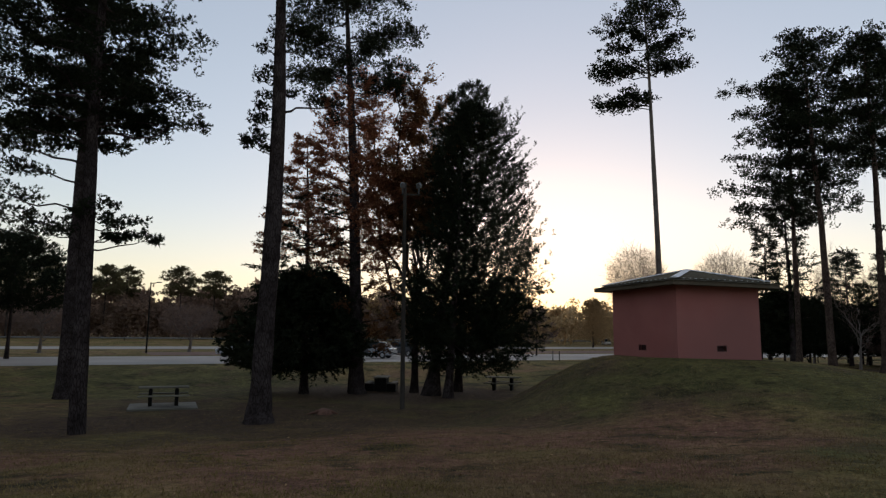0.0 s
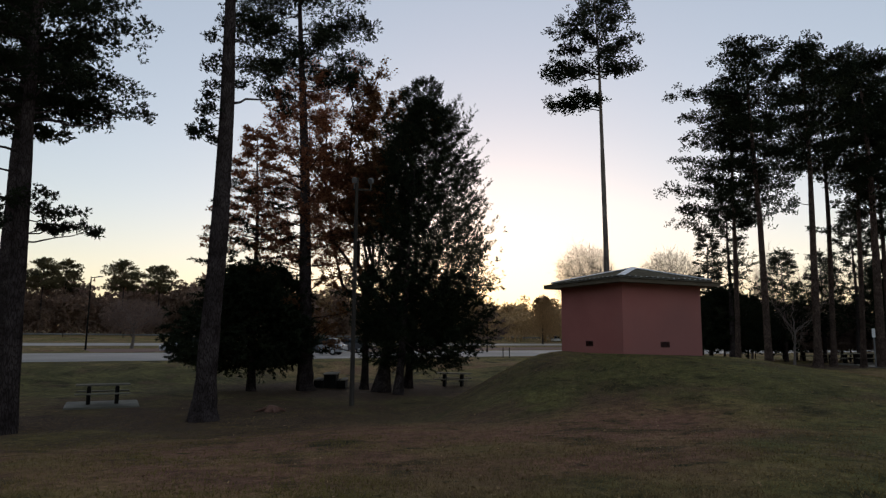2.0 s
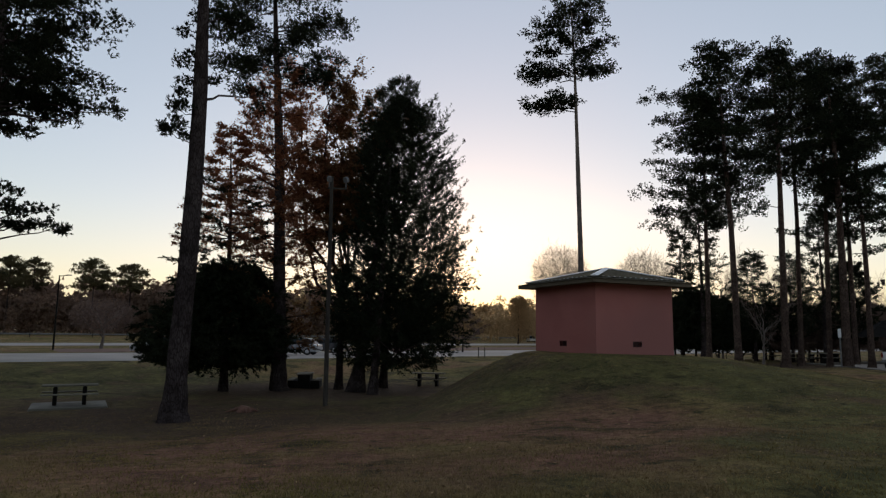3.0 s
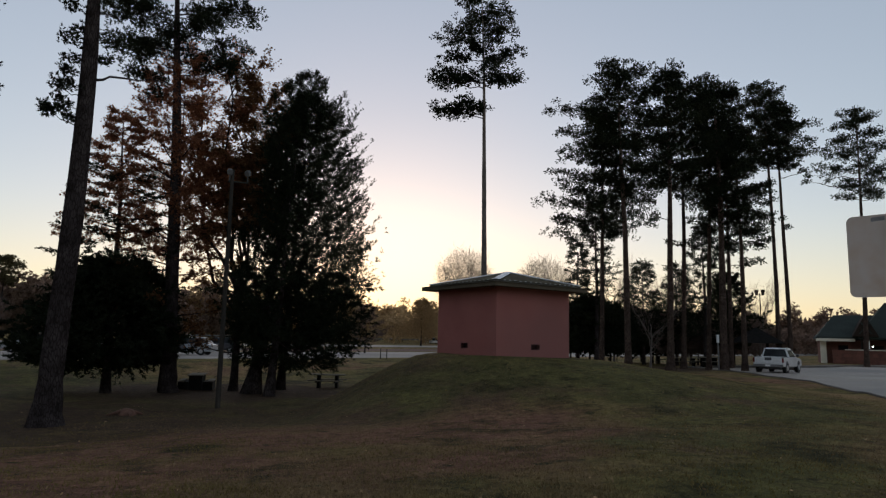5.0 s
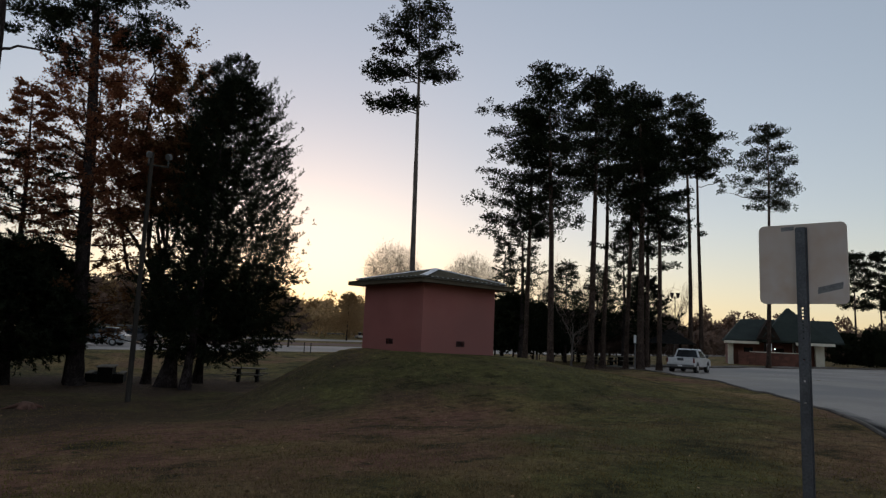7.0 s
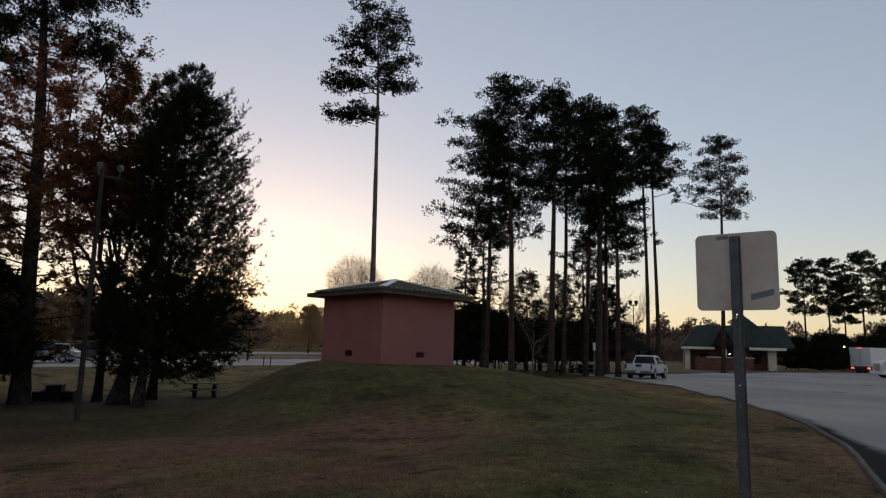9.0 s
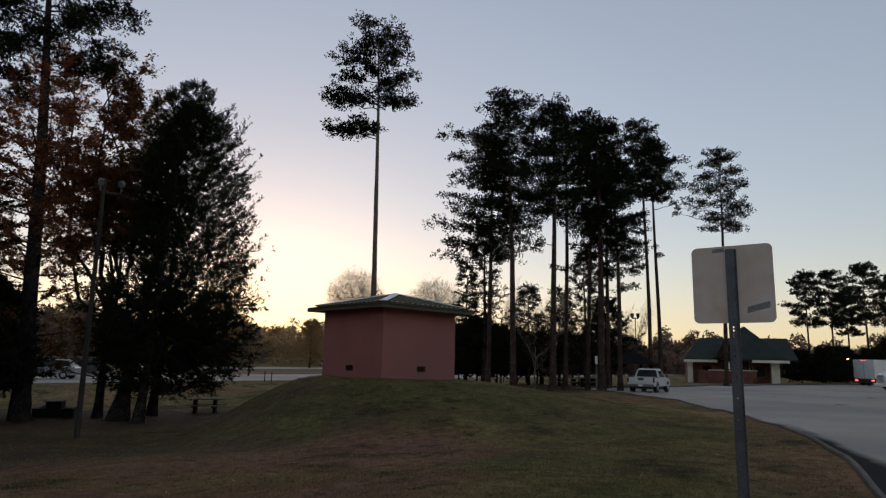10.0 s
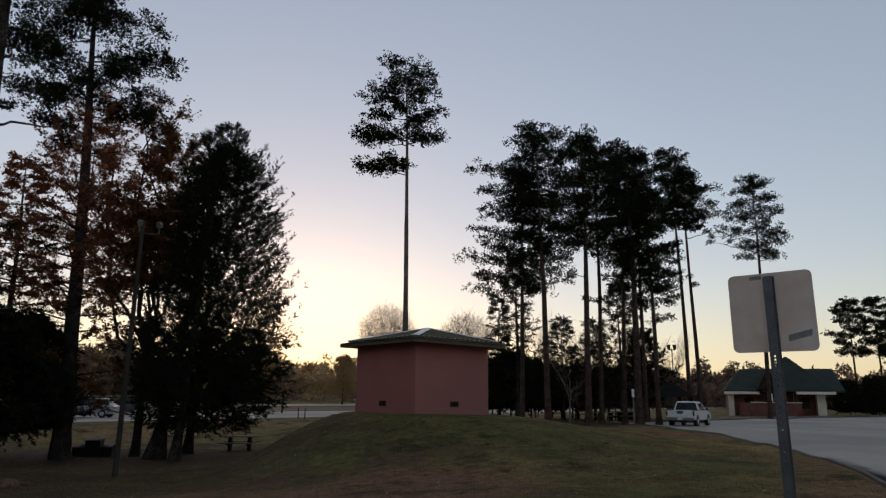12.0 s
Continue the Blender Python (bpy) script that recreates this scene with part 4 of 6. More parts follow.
branch_sprays(rust, rng, BROWNLEAF, 24, 2.0, 9.0, lambda s, g: 2.4, (-0.3, 0), 0.2, 14, 18, 0.8, 0.15, leaf=0.065, name="lower_foliage", label="dull brown lower leaves", wood_count=14, gaps=0.4)
# rust leaves that climb about the tall pine's trunk
vine = tree_base("autumn_tree", -7.9, 34.6, "slim tree of thin rust-red leaves beside the pine", "autumn tree")
simple_trunk(vine, 14.5, 0.22, rng, BARK)
branch_sprays(vine, rng, RUST, 112, 6.6, 16.6, lambda s, g: 2.7 * (0.8 + 0.4 * math.sin(3 * s)) * (1 - 0.4 * s), (-0.2, 0), 0.35, 15, 22, 0.85, 0.12, leaf=0.055, label="thin rust-red leaves", wood_count=34, gaps=0.4)
branch_sprays(vine, rng, BROWNLEAF, 22, 2.6, 8.6, lambda s, g: 2.6, (0.2, 0), 0.2, 14, 20, 0.85, 0.15, leaf=0.065, name="lower_foliage", label="dull brown lower leaves", wood_count=16, gaps=0.3)


# dense trees
def evergreen(az, d, h, R, label, seed, low=0.6, count=420, mat=None, leaf=0.11, lean=0.0, tiers=0):
    r = np.random.default_rng(seed)
    b = tree_base("evergreen_tree", az, d, label, "evergreen tree", "dark evergreens")
    simple_trunk(b, h * 0.9, 0.03 * h, r, BARK, lean=(lean, 0))
    n = max(40, int(count * 0.36))
    if tiers:
        branch_sprays(b, r, mat or DARKLEAF, n, low, h, lambda s, g: R * (0.75 + 0.25 * math.sin(3 * g + 9 * s)) * (1 - 0.8 * s), (0, 0), 0.1, 15, 22, 0.3 * R, 0.15, (leaf * 1.6, leaf * 0.5), flat=0.6, lift=0.12, label="dark sprays in loose storeys", wood_count=10, gaps=0.5)
    else:
        branch_sprays(b, r, mat or DARKLEAF, n, low, h, lambda s, g: R * (1 + 0.16 * math.sin(2 * g + 5 * s) + 0.1 * math.sin(5 * g - 13 * s)) * (min(1, 0.6 + 2 * s) if s < 0.25 else 1 - 0.8 * ((s - 0.25) / 0.75) ** 1.5), (0, 0), 0.3, 16, 24, 0.28 * R, 0.1, (leaf * 1.7, leaf * 0.6), label="dense dark foliage")
    return b


evergreen(27.6, 52, 5.3, 3.0, "dark bushy evergreen with low branches", 81, low=1.2, count=330)
evergreen(28.2, 50, 13.0, 2.7, "ragged thin evergreen beside a pine", 80, low=3.5, count=300, leaf=0.085, tiers=7)
evergreen(29.3, 56, 5.0, 2.7, "dark bushy evergreen with low branches", 82, low=1.2, count=290)
evergreen(26.0, 58, 5.2, 2.6, "dark bushy evergreen with low branches", 83, low=1.3, count=260)
evergreen(26.6, 55, 10.5, 2.3, "ragged thin evergreen beside a pine", 79, low=3.0, count=240, leaf=0.085, tiers=6)
evergreen(32.0, 60, 9.0, 3.0, "dark thin evergreen among the pines", 84, low=2.6, count=240, leaf=0.09, tiers=6)
evergreen(34.6, 62, 9.0, 3.0, "dark thin evergreen among the pines", 85, low=2.4, count=260, leaf=0.09, tiers=6)
evergreen(36.8, 58, 12.0, 3.0, "dark thin evergreen among the pines", 86, low=2.6, count=320, leaf=0.09, tiers=8)
evergreen(38.6, 62, 8.0, 2.6, "dark bushy evergreen with low branches", 87, low=2.0, count=220)
for i, (az, d) in enumerate([(30.8, 62), (32.7, 66), (34.5, 63), (36.2, 66), (38.0, 64), (39.6, 68)]):
    evergreen(az, d, 4.9, 3.0, "low dark thicket behind the pines" if i < 2 else "low brown twiggy thicket behind the pines", 180 + i, low=1.2, count=170, leaf=0.15 if i < 2 else 0.10, mat=None if i < 2 else TWIG)
evergreen(-33.6, 60, 9.6, 5.2, "broad dark evergreen beside the pines", 88, low=4.4, count=430)
evergreen(54.6, 98, 4.6, 2.6, "dark bushy evergreen beside the building", 89, count=230, leaf=0.15)
evergreen(53.0, 104, 4.4, 2.8, "dark bushy evergreen beside the building", 90, count=200, leaf=0.15)
evergreen(55.6, 118, 5.2, 3.4, "dark bushy evergreen behind the building", 92, count=170, leaf=0.26)
evergreen(57.6, 122, 5.0, 3.6, "dark bushy evergreen behind the building", 93, count=170, leaf=0.26)
evergreen(58.8, 128, 7.0, 4.0, "dark bushy evergreen beside the building", 91, count=220, leaf=0.16)


def bare_tree(az, d, h, spread, label, seed, mat=TWIG, stems=1, fineness=900, trunk=0.16, crown_low=0.35, leafy=0, group="bare trees", dome=0):
    r = np.random.default_rng(seed)
    b = tree_base("bare_tree", az, d, label, "bare tree", group)
    tips = []
    for sidx in range(stems):
        lean = ((r.random() - 0.5) * spread * 0.4, (r.random() - 0.5) * spread * 0.4) if not dome else (0.1, 0.1)
        path = simple_trunk(b, h * 0.55, trunk, r, BARK_GREY, lean=lean, sides=7, top=0.45)
        for j in range(9):
            z = h * (crown_low * 0.8 + (0.55 - crown_low * 0.8) * r.random())
            p0 = on_trunk(path, z)
            ang = j * 2.4 + r.random()
            tip = p0 + np.array([math.cos(ang) * spread * (0.5 + 0.5 * r.random()), math.sin(ang) * spread * (0.5 + 0.5 * r.random()), h * (0.22 + 0.25 * r.random())])
            tip[2] = min(tip[2], h)
            limb(b, p0, tip, trunk * 0.22, r, BARK_GREY, 0.06, 4)
            tips.append((p0, tip))
    P, D = [], []
    for p0, tip in tips:
        k = fineness // len(tips)
        t = 0.35 + 0.7 * r.random(k)
        q = p0 + (tip - p0) * t[:, None] + r.standard_normal((k, 3)) * 0.09 * spread
        P.append(q)
        D.append((tip - p0) / np.linalg.norm(tip - p0) * 0.5 + r.standard_normal((k, 3)) * 0.6 + np.array([0, 0, 0.45]))
    P, D = np.concatenate(P), np.concatenate(D)
    if dome:
        # a rounded crown of very fine twigs
        q = in_ball(dome, r, 0.36)
        P = np.concatenate([P, q * np.array([spread, spread, h * 0.34]) + np.array([0, 0, h * 0.62])])
        D = np.concatenate([D, q * 0.5 + np.array([0, 0, 0.35]) + r.standard_normal((dome, 3)) * 0.6])
    L = h * (0.07 if dome else 0.10) * (0.5 + r.random(len(P)))
    v, f = blades(P, D, L, L * 0.012 + 0.0002 * d, r)
    array_part("crown", v, f, mat, b, "fine bare twigs")
    if leafy:
        Q = np.repeat(P[r.integers(0, len(P), leafy)], 6, 0) + in_ball(leafy * 6, r) * 0.3
        v, f = leaves(Q, 0.10 + 0.06 * r.random(len(Q)), r)
        array_part("foliage", v, f, TWIG, b, "few faded leaves")
    return b


bare_tree(16.7, 112, 17.9, 4.9, "rounded bare deciduous tree against the glow", 101, mat=TWIG_GLARE, stems=2, fineness=1500, trunk=0.3, crown_low=0.4, dome=8000)
bare_tree(23.6, 118, 17.2, 5.6, "rounded bare deciduous tree against the glow", 102, mat=TWIG_GLARE, stems=2, fineness=1500, trunk=0.3, crown_low=0.4, dome=8000)
bare_tree(-31.6, 78, 6.2, 3.4, "small bare crape myrtle on the verge", 103, stems=1, fineness=900, trunk=0.34, crown_low=0.25, dome=6000)
bare_tree(-21.1, 82, 6.0, 3.6, "small bare crape myrtle on the verge", 104, stems=1, fineness=900, trunk=0.34, crown_low=0.25, dome=6000)
bare_tree(32.5, 47, 4.8, 1.9, "small bare sapling with spreading pale branches", 105, fineness=300, trunk=0.16, crown_low=0.3)
bare_tree(40.6, 66, 8.0, 2.6, "bare thin tree behind the pines", 106, fineness=500, trunk=0.16)
bare_tree(33.0, 64, 9.5, 3.2, "bare thin tree behind the pines", 107, fineness=1200, trunk=0.2)
bare_tree(35.6, 66, 9.0, 3.0, "bare thin tree behind the pines", 108, fineness=1200, trunk=0.2)
bare_tree(29.6, 66, 9.0, 3.0, "bare thin tree behind the pines", 109, fineness=1200, trunk=0.2)
bare_tree(38.0, 68, 8.0, 3.0, "bare thin tree behind the pines", 110, fineness=1000, trunk=0.2)

evergreen(13.0, 148, 10.5, 4.4, "rounded faded tree beyond the highway", 95, low=2.6, count=260, mat=FALLGOLD, leaf=0.16)
evergreen(8.2, 74, 5.6, 2.4, "small twiggy tree on the verge of the service road", 97, low=1.5, count=150, mat=TWIG, leaf=0.06)

# pines behind the building
for i, (az, d, h, R) in enumerate([(53.6, 128, 19.0, 3.5), (55.2, 134, 19.6, 3.4), (57.4, 124, 19.0, 3.8), (59.4, 130, 18.4, 3.8), (61.5, 122, 19.0, 4.0), (56.2, 142, 17.0, 3.0)]):
    pine(az, d, h, 0.36, "pine with an open flat-topped crown behind the building", crown=(h * 0.5, R, 22), seed=130 + i, tufts=8, needle=0.24, per=4, thin=0.5, dense=5, cushion=1.4)


def wood(name, rows, seed, mat, label, leaf=0.4, each=300, trunks=True):
    """A far belt of trees; rows: (az from, az to, distance, height, count)."""
    r = np.random.default_rng(seed)
    V, F, n0 = [], [], 0
    for a0, a1, d, h, count in rows:
        for i in range(count):
            az = a0 + (a1 - a0) * (i + r.random()) / count
            dd = d * (1 + 0.10 * r.random())
            hh = h * (0.62 + 0.55 * r.random())
            x, y = polar(az, dd)
            z = ground_z(x, y)
            R = hh * (0.22 + 0.10 * r.random())
            m = 8
            cush = in_ball(m, r, 0.5) * np.array([R * 0.8, R * 0.8, hh * 0.36]) + np.array([0, 0, hh * 0.58])
            which = r.integers(0, m, each)
            P = cush[which] + in_ball(each, r, 0.5) * np.array([R * 0.62, R * 0.62, hh * 0.17])
            low = r.random(each) < 0.14
            P[low] = in_ball(int(low.sum()), r, 0.5) * np.array([R, R, hh * 0.2]) + np.array([0, 0, hh * 0.2])
            P += np.array([x, y, z])
            size = leaf * (0.6 + 0.8 * r.random(each)) * hh / 14
            v, f = blades(P, r.standard_normal(P.shape), size * 1.9, size * 1.2, r)
            V.append(v)
            F.append(f + n0)
            n0 += len(v)
            if trunks:
                v, f = tube_arrays([(x, y, z - 0.2), (x + 0.1, y, z + hh * 0.5), (x, y, z + hh * 0.85)], [0.22, 0.16, 0.06], 4)
                V.append(v)
                F.append(np.concatenate([f[:, [0, 1, 2]], f[:, [0, 2, 3]]]) + n0)
                n0 += len(v)
    ob = array_part(name, np.concatenate(V), np.concatenate(F), mat)
    return tagged(ob, label, "woodland", kind="stuff")


wood("woodland_dark", [(-42, -3, 180, 14, 50), (-42, -3, 200, 16, 44), (24, 50, 190, 11, 46), (46, 75, 220, 12, 40), (34, 58, 176, 7.5, 90), (34, 58, 205, 9, 90)], 201, BROWNWOOD, "distant dark mixed woodland behind the road", 0.58, 720)
wood("woodland_dark", [(-42, -3, 168, 8, 56), (-42, -3, 172, 10, 48), (20, 48, 170, 7, 44)], 204, BROWNWOOD, "low scrub along the edge of the distant woodland", 0.56, 600, False)
# added belt, never in view: cuts the low sky light from behind
wood("woodland_dark", [(85, 320, 46, 15, 70), (85, 320, 58, 18, 60)], 205, BROWNWOOD, "unseen woodland added behind the lawn to block sky light", 1.0, 260)
wood("woodland_dark", [(-8, 28, 290, 12, 70), (-8, 28, 300, 9, 70)], 206, BROWNWOOD, "distant brown woodland under the glow", 0.9, 420)
wood("woodland_gold", [(-6, 26, 175, 12.5, 30), (-6, 26, 200, 13, 34), (-6, 26, 240, 14, 34), (-6, 26, 262, 8, 40)], 202, FALLGOLD, "distant autumn trees thin against the glow", 0.42, 900)
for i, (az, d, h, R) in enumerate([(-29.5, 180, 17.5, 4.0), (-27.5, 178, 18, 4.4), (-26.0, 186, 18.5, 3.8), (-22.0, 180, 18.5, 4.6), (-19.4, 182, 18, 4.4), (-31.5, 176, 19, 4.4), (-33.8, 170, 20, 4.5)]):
    pine(az, d, h, 0.4, "distant round-topped pine above the woodland", crown=(h * 0.62, R, 16), leaf=OLIVE_HAZED, seed=150 + i, tufts=6, needle=0.36, per=4, thin=0.5, dense=3.5, cushion=2.0)


# ---- the hut on the mound ----
hut = thing("utility_hut", Matrix.Translation((HUT[0], HUT[1], HUT_Z)) @ Matrix.Rotation(radians(-20.3 + 45 - 4.5), 4, "Z"),
            "small square pink-painted block hut with a low hipped roof", "hut")
HS, WALL = 1.83, 2.5  # half the side, wall height
T = 0.2
# walls, each of its own, butted at the corners
for name, b in (("wall", (-HS, HS, -HS, -HS + T)), ("wall", (-HS, HS, HS - T, HS)), ("wall", (-HS, -HS + T, -HS + T, HS - T)), ("wall", (HS - T, HS, -HS + T, HS - T))):
    bm = bmesh.new()
    vents = None
    x0, x1, y0, y1 = b
    vx, vz0, vz1, hw = 0.05, 0.27, 0.43, 0.19
    # the walls towards the clearing have a vent hole each
    if y1 <= -HS + T + 1e-6 or x1 <= -HS + T + 1e-6:
        along_x = (x1 - x0) > (y1 - y0)
        lo, hi = (x0, x1) if along_x else (y0, y1)
        for s0, s1, z0, z1 in ((lo, vx - hw, -0.5, WALL), (vx + hw, hi, -0.5, WALL), (vx - hw, vx + hw, -0.5, vz0), (vx - hw, vx + hw, vz1, WALL)):
            if along_x:
                box(bm, s0, s1, y0, y1, z0, z1)
            else:
                box(bm, x0, x1, s0, s1, z0, z1)
        bmesh.ops.remove_doubles(bm, verts=bm.verts, dist=1e-4)
    else:
        box(bm, x0, x1, y0, y1, -0.5, WALL)
    part(name, bm, STUCCO, hut)
for along_x in (True, False):
    def vb(a0, a1, d0, d1, z0, z1, bm):
        if along_x:
            box(bm, a0, a1, -HS + d0, -HS + d1, z0, z1)
        else:
            box(bm, -HS + d0, -HS + d1, a0, a1, z0, z1)
    bm = bmesh.new()
    vb(-0.16, 0.26, -0.012, 0.03, 0.25, 0.27, bm)
    vb(-0.16, 0.26, -0.012, 0.03, 0.43, 0.45, bm)
    vb(-0.16, -0.14, -0.012, 0.03, 0.27, 0.43, bm)
    vb(0.24, 0.26, -0.012, 0.03, 0.27, 0.43, bm)
    vb(-0.14, 0.24, 0.12, 0.14, 0.27, 0.43, bm)
    vent = part("vent", bm, VENT, hut, "dark rusty louvred vent")
    for i in range(4):
        bm = bmesh.new()
        z = 0.285 + i * 0.038
        vb(-0.139, 0.239, 0.0, 0.05, z, z + 0.012, bm)
        part("slat", bm, VENT, vent)
# roof: fascia, sloped skirt, ribbed upper panels, hip caps
EH = 2.33  # half the eaves' side
def ring_roof(h0, z0, h1, z1, thick):
    bm = bmesh.new()
    for i in range(4):
        c, s = math.cos(i * math.pi / 2), math.sin(i * math.pi / 2)
        def rt(x, y, z):
            return bm.verts.new((c * x - s * y, s * x + c * y, z))
        a1, b1, c1, d1 = rt(-h0, -h0, z0), rt(h0, -h0, z0), rt(h1, -h1, z1), rt(-h1, -h1, z1)
        a2, b2, c2, d2 = rt(-h0, -h0, z0 - thick), rt(h0, -h0, z0 - thick), rt(h1, -h1, z1 - thick), rt(-h1, -h1, z1 - thick)
        bm.faces.new((a1, b1, c1, d1))
        bm.faces.new((d2, c2, b2, a2))
    bmesh.ops.remove_doubles(bm, verts=bm.verts, dist=1e-4)
    bmesh.ops.recalc_face_normals(bm, faces=bm.faces)
    return bm
for i in range(4):
    bm = bmesh.new()
    box(bm, -EH, EH, -EH, -EH + 0.03, WALL - 0.02, WALL + 0.13)
    bmesh.ops.transform(bm, matrix=Matrix.Rotation(i * math.pi / 2, 4, "Z"), verts=bm.verts)
    if i % 2:
        for v in bm.verts:
            v.co.y *= 0.987
    part("fascia", bm, FASCIA, hut)
part("soffit", boxed(-EH + 0.03, EH - 0.03, -EH + 0.03, EH - 0.03, WALL + 0.0, WALL + 0.02), FASCIA, hut)
AX, AY = 0.15, -0.13  # the apex sits a little off the middle
TOP = WALL + 0.74
KH, KZ = 2.12, WALL + 0.178
skirt = part("roof_skirt", ring_roof(EH + 0.03, WALL + 0.135, KH, KZ, 0.03), ROOFMETAL, hut)
bm = ring_roof(KH + 0.02, KZ + 0.028, 0.02, TOP, 0.03)
for v in bm.verts:
    if abs(v.co.x) < 0.1:
        v.co.x += AX
        v.co.y += AY
upper = part("roof", bm, ROOFMETAL, hut)
for i in range(4):
    turn = Matrix.Rotation(i * math.pi / 2, 4, "Z")
    ax, ay = (turn.inverted() @ Vector((AX, AY, 0)))[:2]
    for j in range(17):
        x = -2.0 + j * 0.25
        # the rib ends at the hip or the apex
        lim = (x - ax) / (KH - ax) if x > ax else (ax - x) / (KH + ax)
        y0, y1 = -KH - 0.05, ay + (-KH - ay) * (abs(lim) + 0.04)
        if y1 - y0 < 0.12:
            continue
        z0 = KZ + 0.028
        z1 = z0 + (TOP - KZ - 0.028) * (y1 + KH) / (ay + KH)
        bm = bmesh.new()
        a1 = [bm.verts.new(p) for p in ((x - 0.022, y0, z0), (x + 0.022, y0, z0), (x + 0.022, y1, z1), (x - 0.022, y1, z1))]
        a2 = [bm.verts.new(p) for p in ((x - 0.015, y0, z0 + 0.035), (x + 0.015, y0, z0 + 0.035), (x + 0.015, y1, z1 + 0.03), (x - 0.015, y1, z1 + 0.03))]
        bm.faces.new(a2)
        for q in range(4):
            bm.faces.new((a1[q], a1[(q + 1) % 4], a2[(q + 1) % 4], a2[q]))
        bmesh.ops.recalc_face_normals(bm, faces=bm.faces)
        bmesh.ops.transform(bm, matrix=turn, verts=bm.verts)
        part("rib", bm, ROOFMETAL, upper)
        bm = boxed(x - 0.045, x + 0.045, y0 - 0.012, y0, z0 + 0.0, z0 + 0.022)
        bmesh.ops.transform(bm, matrix=turn, verts=bm.verts)
        part("closure", bm, CAPMETAL, upper, "bright metal closure at the rib's end")
for i in range(4):
    bm = bmesh.new()
    turn = Matrix.Rotation(i * math.pi / 2, 4, "Z")
    p, q = turn @ Vector((-KH, -KH, KZ + 0.045)), Vector((AX, AY, TOP + 0.02))
    sx = Vector(((q - p).y, -(q - p).x, 0)).normalized() * 0.15
    up = Vector((0, 0, 0.045))
    vs = [bm.verts.new(v) for v in (p - sx, p + up, p + sx, q - sx, q + up, q + sx)]
    bm.faces.new((vs[0], vs[1], vs[4], vs[3]))
    bm.faces.new((vs[1], vs[2], vs[5], vs[4]))
    bm.faces.new((vs[0], vs[2], vs[1]))
    bm.faces.new((vs[0], vs[3], vs[5], vs[2]))
    bmesh.ops.recalc_face_normals(bm, faces=bm.faces)
    part("hip_cap", bm, CAPMETAL, hut, "bare bright metal hip cap")

# ---- the road sign, seen from behind ----
SX, SY = 4.60, 3.86
sgz = ground_z(SX, SY)
sign = thing("road_sign", Matrix.Translation((SX, SY, sgz)) @ Matrix.Rotation(math.atan2(-0.52, 0.29), 4, "Z"), "blank back of a square aluminium road sign on a steel post", "road sign")
zb, zt = 1.935 - sgz, 2.555 - sgz
r, pts = 0.045, []
for cx, cz, a0 in ((0.305 - r, zt - r, 0), (-0.305 + r, zt - r, 90), (-0.305 + r, zb + r, 180), (0.305 - r, zb + r, 270)):
    for k in range(7):
        an = radians(a0 + k * 15)
        pts.append((cx + r * math.cos(an), cz + r * math.sin(an)))
plate = part("plate", prism(bmesh.new(), pts, "y", 0.0, 0.003), SIGNBACK, sign, "pale weathered aluminium back of the sign")
bm = prism(bmesh.new(), [(0.10, zb + 0.075), (0.265, zb + 0.115), (0.27, zb + 0.165), (0.105, zb + 0.125)], "y", -0.0012, 0.0)
part("sticker", bm, SMUDGE, plate, "torn grey sticker")
bm = prism(bmesh.new(), [(-0.14, zt - 0.05), (-0.05, zt - 0.045), (-0.05, zt - 0.015), (-0.14, zt - 0.02)], "y", -0.0012, 0.0)
part("sticker", bm, SMUDGE, plate, "faint grey smear")
# hat-section post with a row of punched holes
bm = bmesh.new()
W, H0 = 0.026, zt - 0.03
holes = [zb - 0.035 - 0.0254 * i for i in range(8)] + [zb - 0.26 - 0.16 * i for i in range(4)]
cuts = sorted(holes)
z = -0.4
for hz in cuts:
    box(bm, -W, W, -0.034, -0.030, z, hz - 0.0065)
    box(bm, -W, -0.0065, -0.034, -0.030, hz - 0.0065, hz + 0.0065)
    box(bm, 0.0065, W, -0.034, -0.030, hz - 0.0065, hz + 0.0065)
    z = hz + 0.0065
box(bm, -W, W, -0.034, -0.030, z, H0)
for sgn in (-1, 1):
    box(bm, min(sgn * W, sgn * (W + 0.004)), max(sgn * W, sgn * (W + 0.004)), -0.034, -0.002, -0.4, H0)
    box(bm, min(sgn * (W + 0.004), sgn * (W + 0.016)), max(sgn * (W + 0.004), sgn * (W + 0.016)), -0.005, -0.001, -0.4, H0)
part("post", bm, STEEL, sign, "dull galvanised steel post with punched holes")
for bz in (zb + 0.06, zt - 0.06):
    bm = cyl(bmesh.new(), (0, -0.042, bz), (0, -0.030, bz), 0.011, 0.011, 6)
    part("bolt", bm, STEEL, sign)


